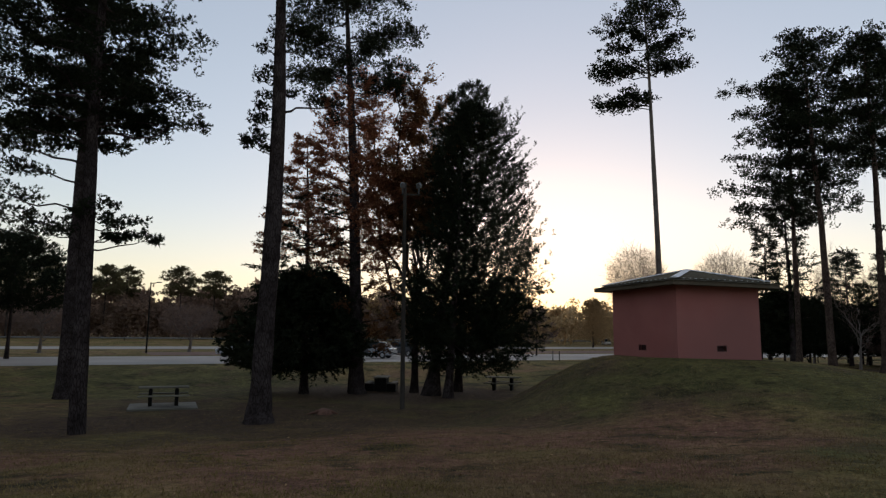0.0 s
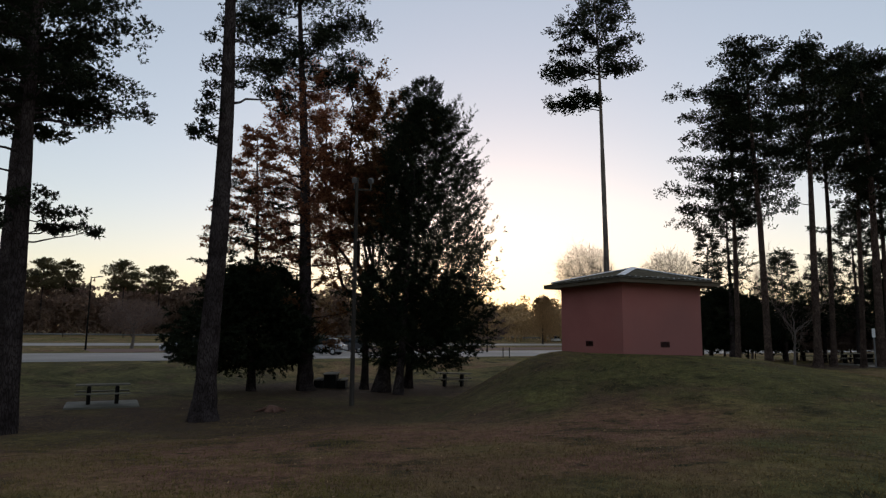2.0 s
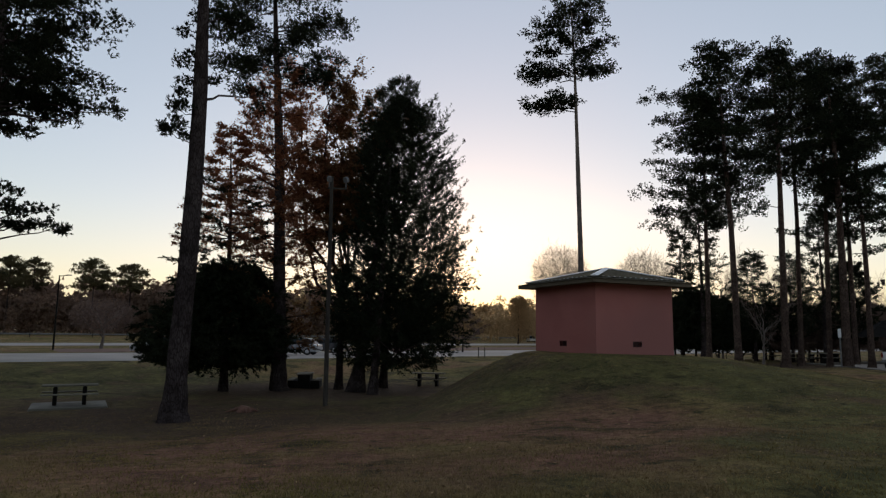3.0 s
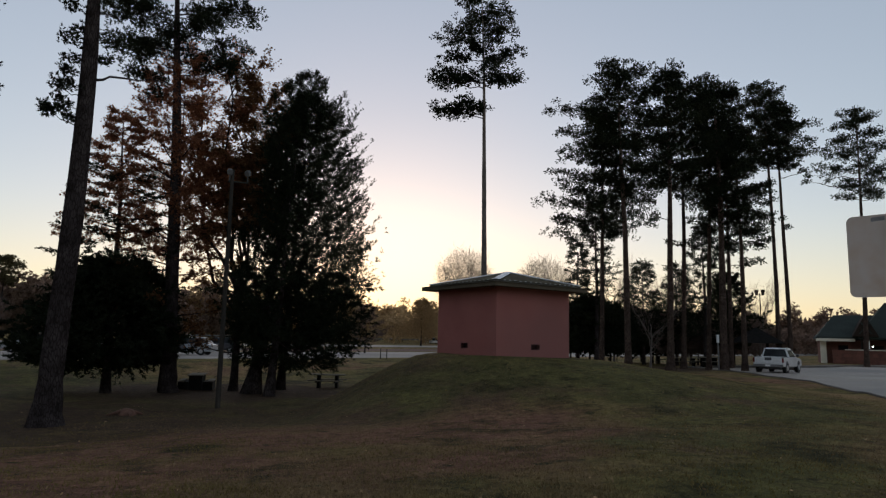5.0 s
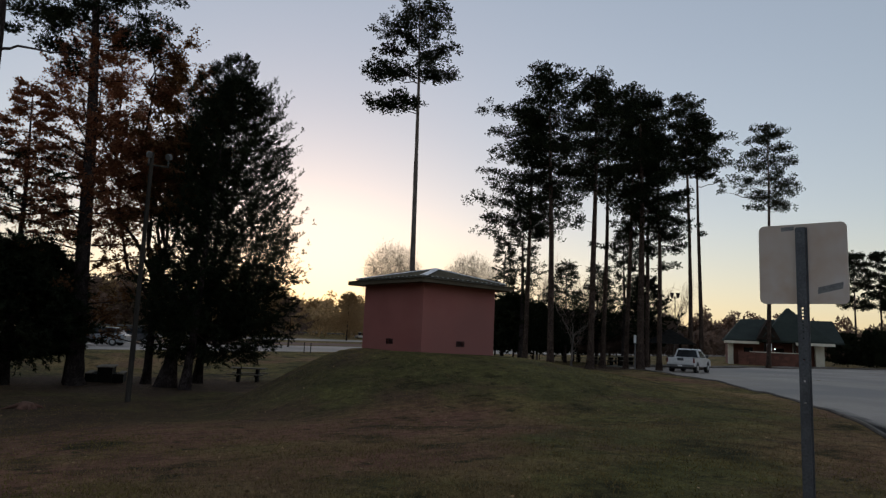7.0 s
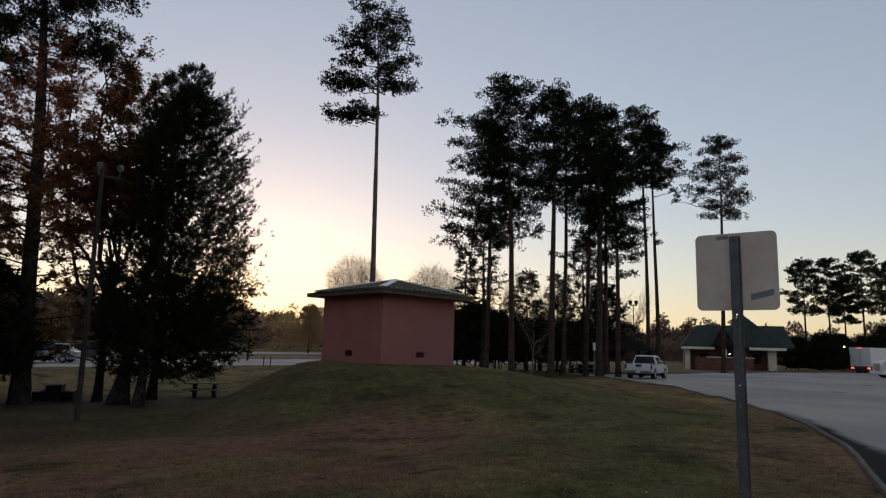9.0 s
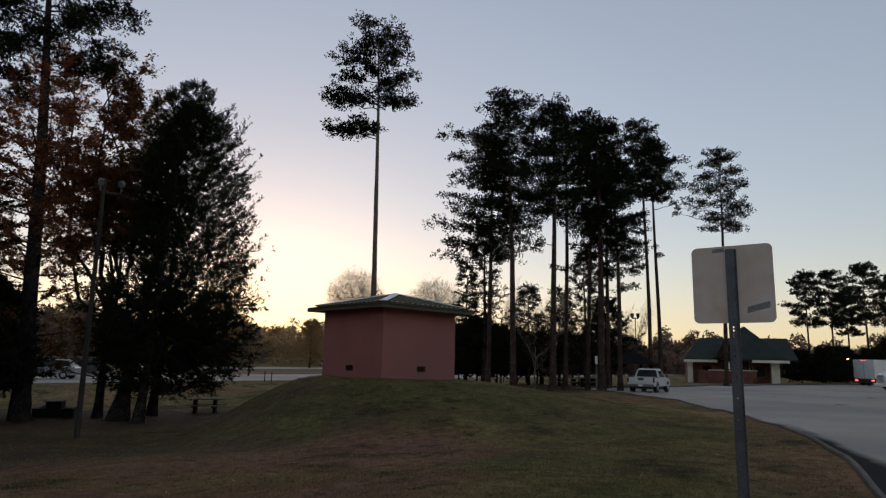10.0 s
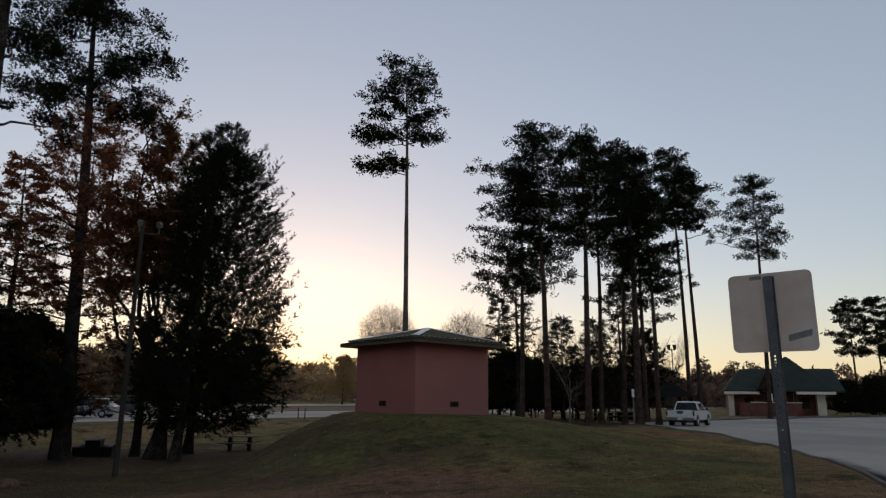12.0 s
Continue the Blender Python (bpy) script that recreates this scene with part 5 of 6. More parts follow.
# ---- picnic tables ----
def picnic_table(az, d, turn, label, pad=True, length=1.9, solid=False):
    x, y = polar(az, d)
    z = ground_z(x, y)
    m = Matrix.Translation((x, y, z)) @ Matrix.Rotation(radians(turn - az), 4, "Z")
    if pad:
        slab = tagged(part("concrete_pad", boxed(-1.28, 1.28, -1.2, 1.2, -0.25, 0.05, 0.015), SLAB), "weathered square concrete slab under a picnic table", "concrete pad")
        slab.matrix_world = m
    t = thing("picnic_table", m @ Matrix.Translation((0, 0, 0.05 if pad else 0)), label, "picnic table", "picnic tables")
    L = length / 2
    for i in range(5):
        part("tabletop_plank", boxed(-L, L, -0.37 + i * 0.15, -0.235 + i * 0.15, 0.71, 0.76, 0.006), WOODGREY, t)
    for sgn in (-1, 1):
        for i in range(2):
            y0 = sgn * 0.69 - 0.14 + i * 0.145
            part("seat_plank", boxed(-L, L, y0, y0 + 0.135, 0.41, 0.455, 0.006), WOODGREY, t)
    if solid:
        part("side_panel", boxed(-L * 0.8, L * 0.8, -0.31, 0.31, 0.0, 0.70, 0.01), DARKSTEEL, t, "dark boxed-in base")
        for sgn in (-1, 1):
            part("bench_base", boxed(-L * 0.8, L * 0.8, min(sgn * 0.34, sgn * 0.82), max(sgn * 0.34, sgn * 0.82), 0.0, 0.405, 0.01), DARKSTEEL, t)
    for sx in () if solid else (-1, 1):
        cx = sx * L * 0.52
        part("leg", boxed(cx - 0.07, cx + 0.07, -0.26, 0.26, 0, 0.66, 0.012), DARKSTEEL, t, "stout dark pedestal leg")
        part("cross_beam", boxed(cx - 0.045, cx + 0.045, -0.80, 0.80, 0.33, 0.41, 0.008), DARKSTEEL, t)
        part("cross_beam", boxed(cx - 0.04, cx + 0.04, -0.36, 0.36, 0.66, 0.71, 0.006), DARKSTEEL, t)
    return t


picnic_table(-22.8, 29.2, 0, "weathered plank picnic table on a concrete slab")
picnic_table(-5.2, 36.0, 84, "dark picnic table seen end-on under the trees", pad=False, length=2.0, solid=True)
picnic_table(5.3, 37.2, -10, "weathered plank picnic table by the mound", pad=False)
picnic_table(35.4, 58, 20, "weathered plank picnic table among the pines", pad=False)
picnic_table(33.6, 64, -15, "weathered plank picnic table among the pines", pad=False)
picnic_table(37.0, 55, 35, "weathered plank picnic table among the pines", pad=True)
picnic_table(31.4, 68, 10, "weathered plank picnic table among the pines", pad=False)

# ---- floodlight pole in the hollow ----
x, y = polar(-3.4, 27.0)
pole = thing("light_pole", Matrix.Translation((x, y, ground_z(x, y))) @ Matrix.Rotation(radians(3.4), 4, "Z"), "slim grey wooden pole with two floodlights, slightly leaning", "light pole")
PH = 9.4
rngp = np.random.default_rng(5)
zz = np.linspace(-0.2, PH, 12)
v, f = tube_arrays(np.stack([-0.04 * zz / PH, 0 * zz, zz], 1), np.linspace(0.10, 0.07, 12), 12, 0.02, rngp)
array_part("shaft", v, f, POLEWOOD, pole, smooth=True)
part("crossarm", boxed(-0.20, 0.60, -0.035, 0.035, PH - 0.53, PH - 0.46, 0.01), POLEWOOD, pole)
for dx, tilt in ((-0.14, 12), (0.55, -35)):
    bm = bmesh.new()
    prism(bm, [(-0.08, -0.11), (0.08, -0.11), (0.105, 0.02), (0.065, 0.11), (-0.065, 0.11), (-0.105, 0.02)], "y", -0.09, 0.07)
    bmesh.ops.transform(bm, matrix=Matrix.Translation((dx, -0.12, PH - 0.12)) @ Matrix.Rotation(radians(tilt), 4, "Z") @ Matrix.Rotation(radians(25), 4, "X"), verts=bm.verts)
    fl = part("floodlight", bm, LAMPGREY, pole, "grey metal floodlight, unlit")
    part("bracket", cyl(bmesh.new(), (dx, -0.02, PH - 0.46), (dx, -0.10, PH - 0.26), 0.025, 0.025, 8), LAMPGREY, fl)

# distant lamp by the road
def road_lamp(az, d, h, label):
    x, y = polar(az, d)
    t = thing("street_lamp", Matrix.Translation((x, y, ground_z(x, y))) @ Matrix.Rotation(-radians(az), 4, "Z"), label, "street lamp")
    part("pole", cyl(bmesh.new(), (0, 0, -0.2), (0, 0, h), 0.10, 0.06, 10), DARKSTEEL, t)
    part("arm", cyl(bmesh.new(), (0, 0, h - 0.1), (0.9, 0, h + 0.05), 0.04, 0.04, 8), DARKSTEEL, t)
    part("lamp_head", boxed(0.6, 1.1, -0.13, 0.13, h, h + 0.1, 0.03), LAMPGREY, t)
    return t


road_lamp(-24.3, 76, 7.5, "tall dark street lamp beside the service road")
road_lamp(6.0, 92, 6.5, "tall dark street lamp beside the service road")

# stump and its roots
x, y = polar(-10.0, 25.2)
stump = thing("tree_stump", Matrix.Translation((x, y, ground_z(x, y))), "low rotten tree stump with spread roots", "tree stump")
rngs = np.random.default_rng(9)
v, f = tube_arrays([(0, 0, -0.1), (0, 0, 0.05), (0.02, 0, 0.15), (0.03, 0, 0.20), (0.03, 0, 0.19)], [0.34, 0.28, 0.23, 0.16, 0.02], 12, 0.14, rngs)
array_part("stump", v, f, REDSOIL, stump, smooth=True)
for i in range(4):
    an = i * 1.6 + 0.3
    limb(stump, (0.2 * math.cos(an), 0.2 * math.sin(an), 0.1), ((0.5 + 0.2 * (i == 2)) * math.cos(an), 0.55 * math.sin(an), 0.0), 0.08, rngs, REDSOIL, -0.03, 6, "root")


# ---- vehicles ----
def wheel(parent, x, y, r, w):
    bm = bmesh.new()
    cyl(bm, (x - w / 2, y, r), (x + w / 2, y, r), r, r, 24)
    bmesh.ops.bevel(bm, geom=[e for e in bm.edges if len(e.link_faces) == 2 and e.calc_face_angle(0) > 1.2], offset=0.04, segments=2, affect="EDGES")
    tyre = part("wheel", bm, RUBBER, parent, "black tyre")
    s = 1 if x > 0 else -1
    bm = bmesh.new()
    cyl(bm, (x + s * (w / 2 - 0.02), y, r), (x + s * (w / 2 + 0.008), y, r), r * 0.62, r * 0.5, 18)
    part("rim", bm, CHROME, tyre)


def shell(outline, half, tuck, z_tuck):
    """A car body from its side outline (y, z), narrowing above z_tuck."""
    bm = bmesh.new()
    prism(bm, outline, "x", -half, half)
    for v in bm.verts:
        if v.co.z > z_tuck:
            v.co.x *= 1 - tuck * (v.co.z - z_tuck)
    bmesh.ops.bevel(bm, geom=[e for e in bm.edges if abs(e.verts[0].co.x - e.verts[1].co.x) < 0.2], offset=0.05, segments=2, affect="EDGES", profile=0.6)
    return bm


def pickup(m):
    t = thing("pickup_truck", m, "white four-door pickup truck parked at the kerb", "pickup truck")
    # y runs to the nose; the tail faces -y
    body = [(-2.75, 0.55), (-2.75, 1.19), (-0.75, 1.20), (-0.70, 1.22), (1.05, 1.18), (2.35, 1.08), (2.68, 0.92), (2.72, 0.48), (2.35, 0.42), (-2.4, 0.48)]
    part("body", shell(body, 0.98, 0.06, 1.0), CARWHITE, t, "white painted body")
    cabin = [(-0.85, 1.12), (-0.72, 1.86), (-0.45, 1.93), (0.55, 1.92), (1.45, 1.15)]
    cab = part("cab", shell(cabin, 0.93, 0.33, 1.15), CARWHITE, t)
    bm = prism(bmesh.new(), [(-0.79, 1.24), (0.79, 1.24), (0.64, 1.83), (-0.64, 1.83)], "y", -0.02, 0.02)
    for v in bm.verts:
        v.co.y += -0.86 + (v.co.z - 1.12) * 0.176
    part("rear_window", bm, GLASS, cab)
    for sgn in (-1, 1):
        bm = prism(bmesh.new(), [(-0.62, 1.22), (-0.56, 1.74), (0.42, 1.76), (1.10, 1.22)], "x", -0.012, 0.012)
        for v in bm.verts:
            v.co.x += sgn * (0.945 - 0.93 * 0.33 * (v.co.z - 1.15) + 0.0)
        part("side_window", bm, GLASS, cab)
        part("tail_light", boxed(sgn * 0.93 - 0.05, sgn * 0.93 + 0.05, -2.79, -2.70, 0.80, 1.16, 0.012), REDLENS, t)
        part("mirror", boxed(sgn * 1.08 - 0.10, sgn * 1.08 + 0.10, 0.88, 0.98, 1.22, 1.42, 0.03), BUMPER, t)
        part("headlight", boxed(sgn * 0.75 - 0.18, sgn * 0.75 + 0.18, 2.62, 2.72, 0.78, 0.94, 0.02), GLASS, t)
    bm = prism(bmesh.new(), [(-0.66, 1.78), (0.66, 1.78), (0.72, 1.24), (-0.72, 1.24)], "y", 0, 0.02)
    for v in bm.verts:
        v.co.y += 1.45 - (v.co.z - 1.15) * 1.18 + 0.02
    part("windscreen", bm, GLASS, cab)
    gate = part("tailgate", boxed(-0.80, 0.80, -2.78, -2.72, 0.70, 1.20, 0.015), CARWHITE, t)
    part("badge", boxed(-0.22, 0.22, -2.795, -2.78, 0.96, 1.18, 0.006), BUMPER, gate, "dark tailgate handle panel")
    bmp = part("bumper", boxed(-0.95, 0.95, -2.93, -2.70, 0.46, 0.66, 0.03), LAMPGREY, t, "dull grey rear bumper")
    part("licence_plate", boxed(-0.16, 0.16, -2.945, -2.93, 0.50, 0.63, 0.004), WHITEPAINT, bmp)
    part("front_bumper", boxed(-0.92, 0.92, 2.64, 2.84, 0.42, 0.70, 0.04), BUMPER, t)
    part("bed_rail", boxed(-0.93, -0.86, -2.70, -0.9, 1.19, 1.24, 0.012), BUMPER, t)
    part("bed_rail", boxed(0.86, 0.93, -2.70, -0.9, 1.19, 1.24, 0.012), BUMPER, t)
    part("underbody", boxed(-0.70, 0.70, -2.5, 2.4, 0.30, 0.52), BUMPER, t)
    for sx in (-0.86, 0.86):
        for y in (-1.75, 1.72):
            wheel(t, sx, y, 0.39, 0.27)
            s = 1 if sx > 0 else -1
            bm = bmesh.new()
            cyl(bm, (sx + s * 0.10, y, 0.44), (sx + s * 0.125, y, 0.44), 0.47, 0.47, 24)
            part("wheel_arch", bm, BUMPER, t)
    for ob in t.children_recursive:
        for v in ob.data.vertices:
            if v.co.z > 0.5:
                v.co.z = 0.5 + (v.co.z - 0.5) * 0.89
    return t


px, py = polar(42.0, 49.0)
pickup(Matrix.Translation((px, py, ground_z(px, py) + 0.035)) @ Matrix.Rotation(radians(-41.85 - 13), 4, "Z") @ Matrix.Scale(0.91, 4))


def car(az, d, turn, paint, label, tall=1.45, length=4.5):
    x, y = polar(az, d)
    t = thing("car", Matrix.Translation((x, y, ground_z(x, y) + 0.03)) @ Matrix.Rotation(radians(turn - az), 4, "Z"), label, "car", "parked cars")
    L = length / 2
    part("body", shell([(-L, 0.5), (-L, 0.86), (-L + 0.5, 0.98), (L - 1.2, 0.95), (L - 0.2, 0.78), (L, 0.6), (L - 0.1, 0.3), (-L + 0.1, 0.3)], 0.9, 0.1, 0.7), paint, t)
    cab = part("cabin", shell([(-L + 0.3, 0.93), (-L + 0.75, tall - 0.06), (-L + 1.2, tall), (0.2, tall), (L - 1.15, 0.92)], 0.84, 0.3, 0.95), GLASS, t, "dark windows")
    part("roof", boxed(-0.56, 0.56, -L + 0.85, 0.2, tall - 0.03, tall + 0.03, 0.025), paint, cab)
    for sgn in (-1, 1):
        part("headlight", boxed(sgn * 0.68 - 0.14, sgn * 0.68 + 0.14, L - 0.12, L - 0.02, 0.6, 0.72, 0.02), CHROME, t)
        part("tail_light", boxed(sgn * 0.7 - 0.14, sgn * 0.7 + 0.14, -L - 0.01, -L + 0.08, 0.7, 0.84, 0.02), REDLENS, t)
        for yy in (-L * 0.62, L * 0.62):
            wheel(t, sgn * 0.8, yy, 0.32, 0.21)
    return t


car(-6.2, 60, 70, CARSILVER, "silver hatchback parked on the service road")
car(-4.0, 66, 78, CARDARK, "dark saloon parked on the service road")
car(-8.8, 58, 74, CARDARK, "dark saloon parked on the service road")
car(-16.9, 62, 74, CARSILVER, "silver saloon parked on the service road")
car(14.1, 190, 12, CARWHITE, "white car far off on the highway", tall=1.7)
car(10.6, 232, 80, CARSILVER, "silver car far off on the highway", tall=1.6)


def semi(az, d, turn):
    x, y = polar(az, d)
    t = thing("semi_truck", Matrix.Translation((x, y, ground_z(x, y) + 0.035)) @ Matrix.Rotation(radians(turn - az), 4, "Z"), "white long-nosed semi truck tractor standing in the car park", "semi truck")
    # the nose points to -x and starts at x = 0
    bm = prism(bmesh.new(), [(0.05, 0.62), (0.0, 1.25), (0.25, 1.62), (2.1, 2.02), (2.1, 0.9), (1.75, 0.95), (1.6, 1.15), (0.75, 1.15), (0.55, 0.75)], "y", -1.05, 1.05)
    for v in bm.verts:
        if v.co.x < 0.4:
            v.co.y *= 0.86
    bmesh.ops.bevel(bm, geom=[e for e in bm.edges if e.calc_face_angle(0) > 0.5], offset=0.06, segments=2, affect="EDGES")
    part("hood", bm, CARWHITE, t, "long white sloping hood")
    bm = prism(bmesh.new(), [(2.1, 0.75), (2.1, 2.05), (2.75, 2.95), (3.5, 3.65), (4.6, 3.95), (5.6, 3.98), (5.6, 0.75)], "y", -1.22, 1.22)
    bmesh.ops.bevel(bm, geom=[e for e in bm.edges if e.calc_face_angle(0) > 0.5], offset=0.09, segments=2, affect="EDGES")
    cab = part("cab", bm, CARWHITE, t, "white sleeper cab with a roof fairing")
    for sgn in (-1, 1):
        bm = prism(bmesh.new(), [(2.42, 2.08), (2.85, 2.72), (3.55, 2.72), (3.55, 2.02)], "y", sgn * 1.222 - 0.006, sgn * 1.222 + 0.006)
        part("side_window", bm, GLASS, cab)
        part("mirror", boxed(2.25, 2.40, sgn * 1.45 - 0.09, sgn * 1.45 + 0.09, 1.95, 2.55, 0.03), BUMPER, cab)
        part("headlight", boxed(0.10, 0.42, sgn * 0.84 - 0.09, sgn * 0.84 + 0.09, 1.0, 1.22, 0.03), CHROME, t)
        part("door_line", boxed(3.70, 3.72, sgn * 1.222 - 0.006, sgn * 1.222 + 0.006, 1.0, 2.85), BUMPER, cab)
    bm = prism(bmesh.new(), [(2.14, 2.16), (2.74, 2.98), (2.78, 2.95), (2.18, 2.13)], "y", -1.0, 1.0)
    part("windscreen", bm, GLASS, cab)
    part("grille", boxed(-0.03, 0.03, -0.5, 0.5, 0.75, 1.45, 0.01), CHROME, t)
    part("bumper", boxed(-0.12, 0.35, -1.15, 1.15, 0.35, 0.68, 0.06), CARWHITE, t)
    part("chassis", boxed(0.4, 8.0, -0.5, 0.5, 0.55, 0.85, 0.02), BUMPER, t)
    part("fuel_tank", cyl(bmesh.new(), (3.6, -1.0, 0.7), (5.4, -1.0, 0.7), 0.32, 0.32, 16), CHROME, t)
    for xx in (1.15, 6.4, 7.6):
        for sgn in (-1, 1):
            bm = bmesh.new()
            cyl(bm, (xx, sgn * 1.02 - 0.15, 0.52), (xx, sgn * 1.02 + 0.15, 0.52), 0.52, 0.52, 24)
            wh = part("wheel", bm, RUBBER, t)
            part("rim", cyl(bmesh.new(), (xx, sgn * 1.15, 0.52), (xx, sgn * 1.19, 0.52), 0.3, 0.24, 16), CHROME, wh)
    return t


semi(58.0, 77, 28)


def trailer(az, d, turn):
    x, y = polar(az, d)
    t = thing("box_trailer", Matrix.Translation((x, y, ground_z(x, y) + 0.035)) @ Matrix.Rotation(radians(turn - az), 4, "Z"), "pale box trailer with lit red tail lamps", "trailer")
    part("box", boxed(-1.28, 1.28, 0, 13.0, 0.86, 3.2, 0.04), TRAILER, t)
    for i in range(24):
        part("rib", boxed(-1.305, -1.28, 0.3 + i * 0.53, 0.36 + i * 0.53, 0.9, 3.15), TRAILER, t)
    part("door_seam", boxed(-0.015, 0.015, -0.012, 0.0, 0.9, 3.15), BUMPER, t)
    part("chassis", boxed(-0.6, 0.6, 0.2, 12.5, 0.55, 0.86), BUMPER, t)
    part("underride_bar", boxed(-1.15, 1.15, -0.02, 0.08, 0.36, 0.46, 0.01), BUMPER, t)
    for sgn in (-1, 1):
        part("tail_light", boxed(sgn * 1.0 - 0.16, sgn * 1.0 + 0.16, -0.03, 0.06, 0.56, 0.72), REDLIT, t, "lit red tail lamp")
        for yy in (1.4, 2.7):
            bm = bmesh.new()
            cyl(bm, (sgn * 1.05 - 0.15, yy, 0.42), (sgn * 1.05 + 0.15, yy, 0.42), 0.42, 0.42, 20)
            part("wheel", bm, RUBBER, t)
    for k in (-0.25, 0, 0.25):
        part("marker_light", boxed(k - 0.05, k + 0.05, -0.03, 0.0, 3.08, 3.15), REDLIT, t, "small lit red marker lamp")
    return t


trailer(57.0, 98, -30)
x, y = polar(56.05, 100)
lamp = thing("amber_lamp", Matrix.Translation((x, y, ground_z(x, y))), "lit amber beacon on a thin post", "lamp")
part("post", cyl(bmesh.new(), (0, 0, -0.1), (0, 0, 3.2), 0.05, 0.04, 8), DARKSTEEL, lamp)
bm = bmesh.new()
bmesh.ops.create_uvsphere(bm, u_segments=12, v_segments=8, radius=0.13, matrix=Matrix.Translation((0, 0, 3.3)))
part("lens", bm, AMBERLIT, lamp, "glowing amber lens")

# ---- the rest-area building ----
hx, hy = polar(48.6, 88)
house = thing("visitor_building", Matrix.Translation((hx, hy, ground_z(hx, hy) - 0.02)) @ Matrix.Rotation(radians(-48.6 + 6), 4, "Z"), "low brick building with cream trim and a dark green gabled roof", "building")
# local x across, y away; front at y = 0
part("wall", boxed(-5.7, 4.6, 1.2, 9.0, -0.4, 2.7), BRICK, house, "red brick wall")
part("wall", boxed(-5.7, -5.1, 0.6, 1.19, -0.4, 2.75), CREAM, house, "cream corner pier")
part("wall", boxed(3.7, 4.6, 0.2, 1.19, -0.4, 2.75), CREAM, house, "cream corner pier")
part("wall", boxed(1.4, 1.65, 0.2, 1.19, -0.4, 2.75), CREAM, house, "cream pier")
part("garden_wall", boxed(-4.6, 1.9, -1.2, -0.9, -0.4, 1.55), BRICK, house, "low brick screen wall")
part("coping", boxed(-3.4, 2.0, -1.25, -0.85, 1.55, 1.64, 0.01), CREAM, house)
part("beam", boxed(-6.15, -2.3, -0.40, -0.21, 2.52, 2.84, 0.01), CREAM, house, "pale eaves beam")
part("beam", boxed(1.5, 5.5, -1.20, -1.01, 2.54, 2.86, 0.01), CREAM, house, "pale eaves beam")


def hip(x0, x1, y0, y1, z0, rx0, rx1, ry, z1):
    """A hipped roof: eaves rectangle and a ridge from (rx0, ry) to (rx1, ry)."""
    bm = bmesh.new()
    lo = [bm.verts.new(p) for p in ((x0, y0, z0 - 0.2), (x1, y0, z0 - 0.2), (x1, y1, z0 - 0.2), (x0, y1, z0 - 0.2))]
    ev = [bm.verts.new(p) for p in ((x0, y0, z0), (x1, y0, z0), (x1, y1, z0), (x0, y1, z0))]
    r0, r1 = bm.verts.new((rx0, ry, z1)), bm.verts.new((rx1, ry, z1))
    bm.faces.new(lo)
    for k in range(4):
        bm.faces.new((lo[k], lo[(k + 1) % 4], ev[(k + 1) % 4], ev[k]))
    bm.faces.new((ev[0], ev[1], r1, r0))
    bm.faces.new((ev[1], ev[2], r1))
    bm.faces.new((ev[2], ev[3], r0, r1))
    bm.faces.new((ev[3], ev[0], r0))
    bmesh.ops.recalc_face_normals(bm, faces=bm.faces)
    return bm
part("roof", hip(-6.1, 6.6, -0.2, 10.0, 3.0, -4.0, 6.3, 4.9, 5.7), GREENROOF, house, "dark green hipped roof")
part("porch_roof", hip(-2.0, 5.4, -1.0, 8.0, 3.02, 1.1, 1.4, 3.5, 7.1), GREENROOF, house, "steep green front hip of the roof")
part("porch_gable", prism(bmesh.new(), [(-2.6, 3.1), (-1.35, 5.5), (-0.1, 3.1)], "y", -1.3, 2.0), SHADE, house, "dark timber porch gable")
part("gable_brace", prism(bmesh.new(), [(-2.0, 3.4), (-1.88, 3.36), (-0.9, 4.6), (-1.0, 4.7)], "y", -1.34, -1.305), GREENROOF, house)
part("gable_brace", prism(bmesh.new(), [(-0.7, 3.4), (-0.82, 3.36), (-1.8, 4.6), (-1.7, 4.7)], "y", -1.38, -1.345), GREENROOF, house)
for xx in (-1.7, 1.4):
    part("post", boxed(xx - 0.12, xx + 0.12, -0.8, -0.56, -0.4, 2.9, 0.02), SHADE, house)
dr = part("door", boxed(-0.6, 0.5, 1.14, 1.19, -0.1, 2.1, 0.01), SHADE, house, "dark door in the porch")
part("handle", boxed(0.30, 0.36, 1.08, 1.14, 0.9, 1.05), CHROME, dr)
for xx in (-3.4, 2.6):
    w = part("window", boxed(xx - 0.5, xx + 0.5, 1.15, 1.19, 0.9, 2.1, 0.01), SHADE, house)
    part("pane", boxed(xx - 0.42, xx + 0.42, 1.135, 1.149, 0.98, 2.02), GLASS, w)
part("notice", boxed(-1.55, -1.0, -0.92, -0.86, 1.75, 2.6, 0.01), WHITEPAINT, house, "white notice panel")
bm = bmesh.new()
bmesh.ops.create_uvsphere(bm, u_segments=12, v_segments=8, radius=0.065, matrix=Matrix.Translation((-0.7, -1.0, 2.0)))
part("porch_lamp", bm, WHITELIT, house, "lit white porch lamp")
part("step", boxed(-1.6, 1.4, -0.85, 1.1, -0.2, 0.06, 0.02), CONCRETE, house)
# brick courses on the low front wall, told apart where they face the car park
for r in range(4):
    for c in range(12):
        x0 = -4.58 + c * 0.54 + (0.27 if r % 2 else 0)
        if x0 + 0.5 < 1.88:
            part("brick", boxed(x0, x0 + 0.52, -1.208, -1.2, 0.1 + r * 0.36, 0.44 + r * 0.36), BRICK, house)

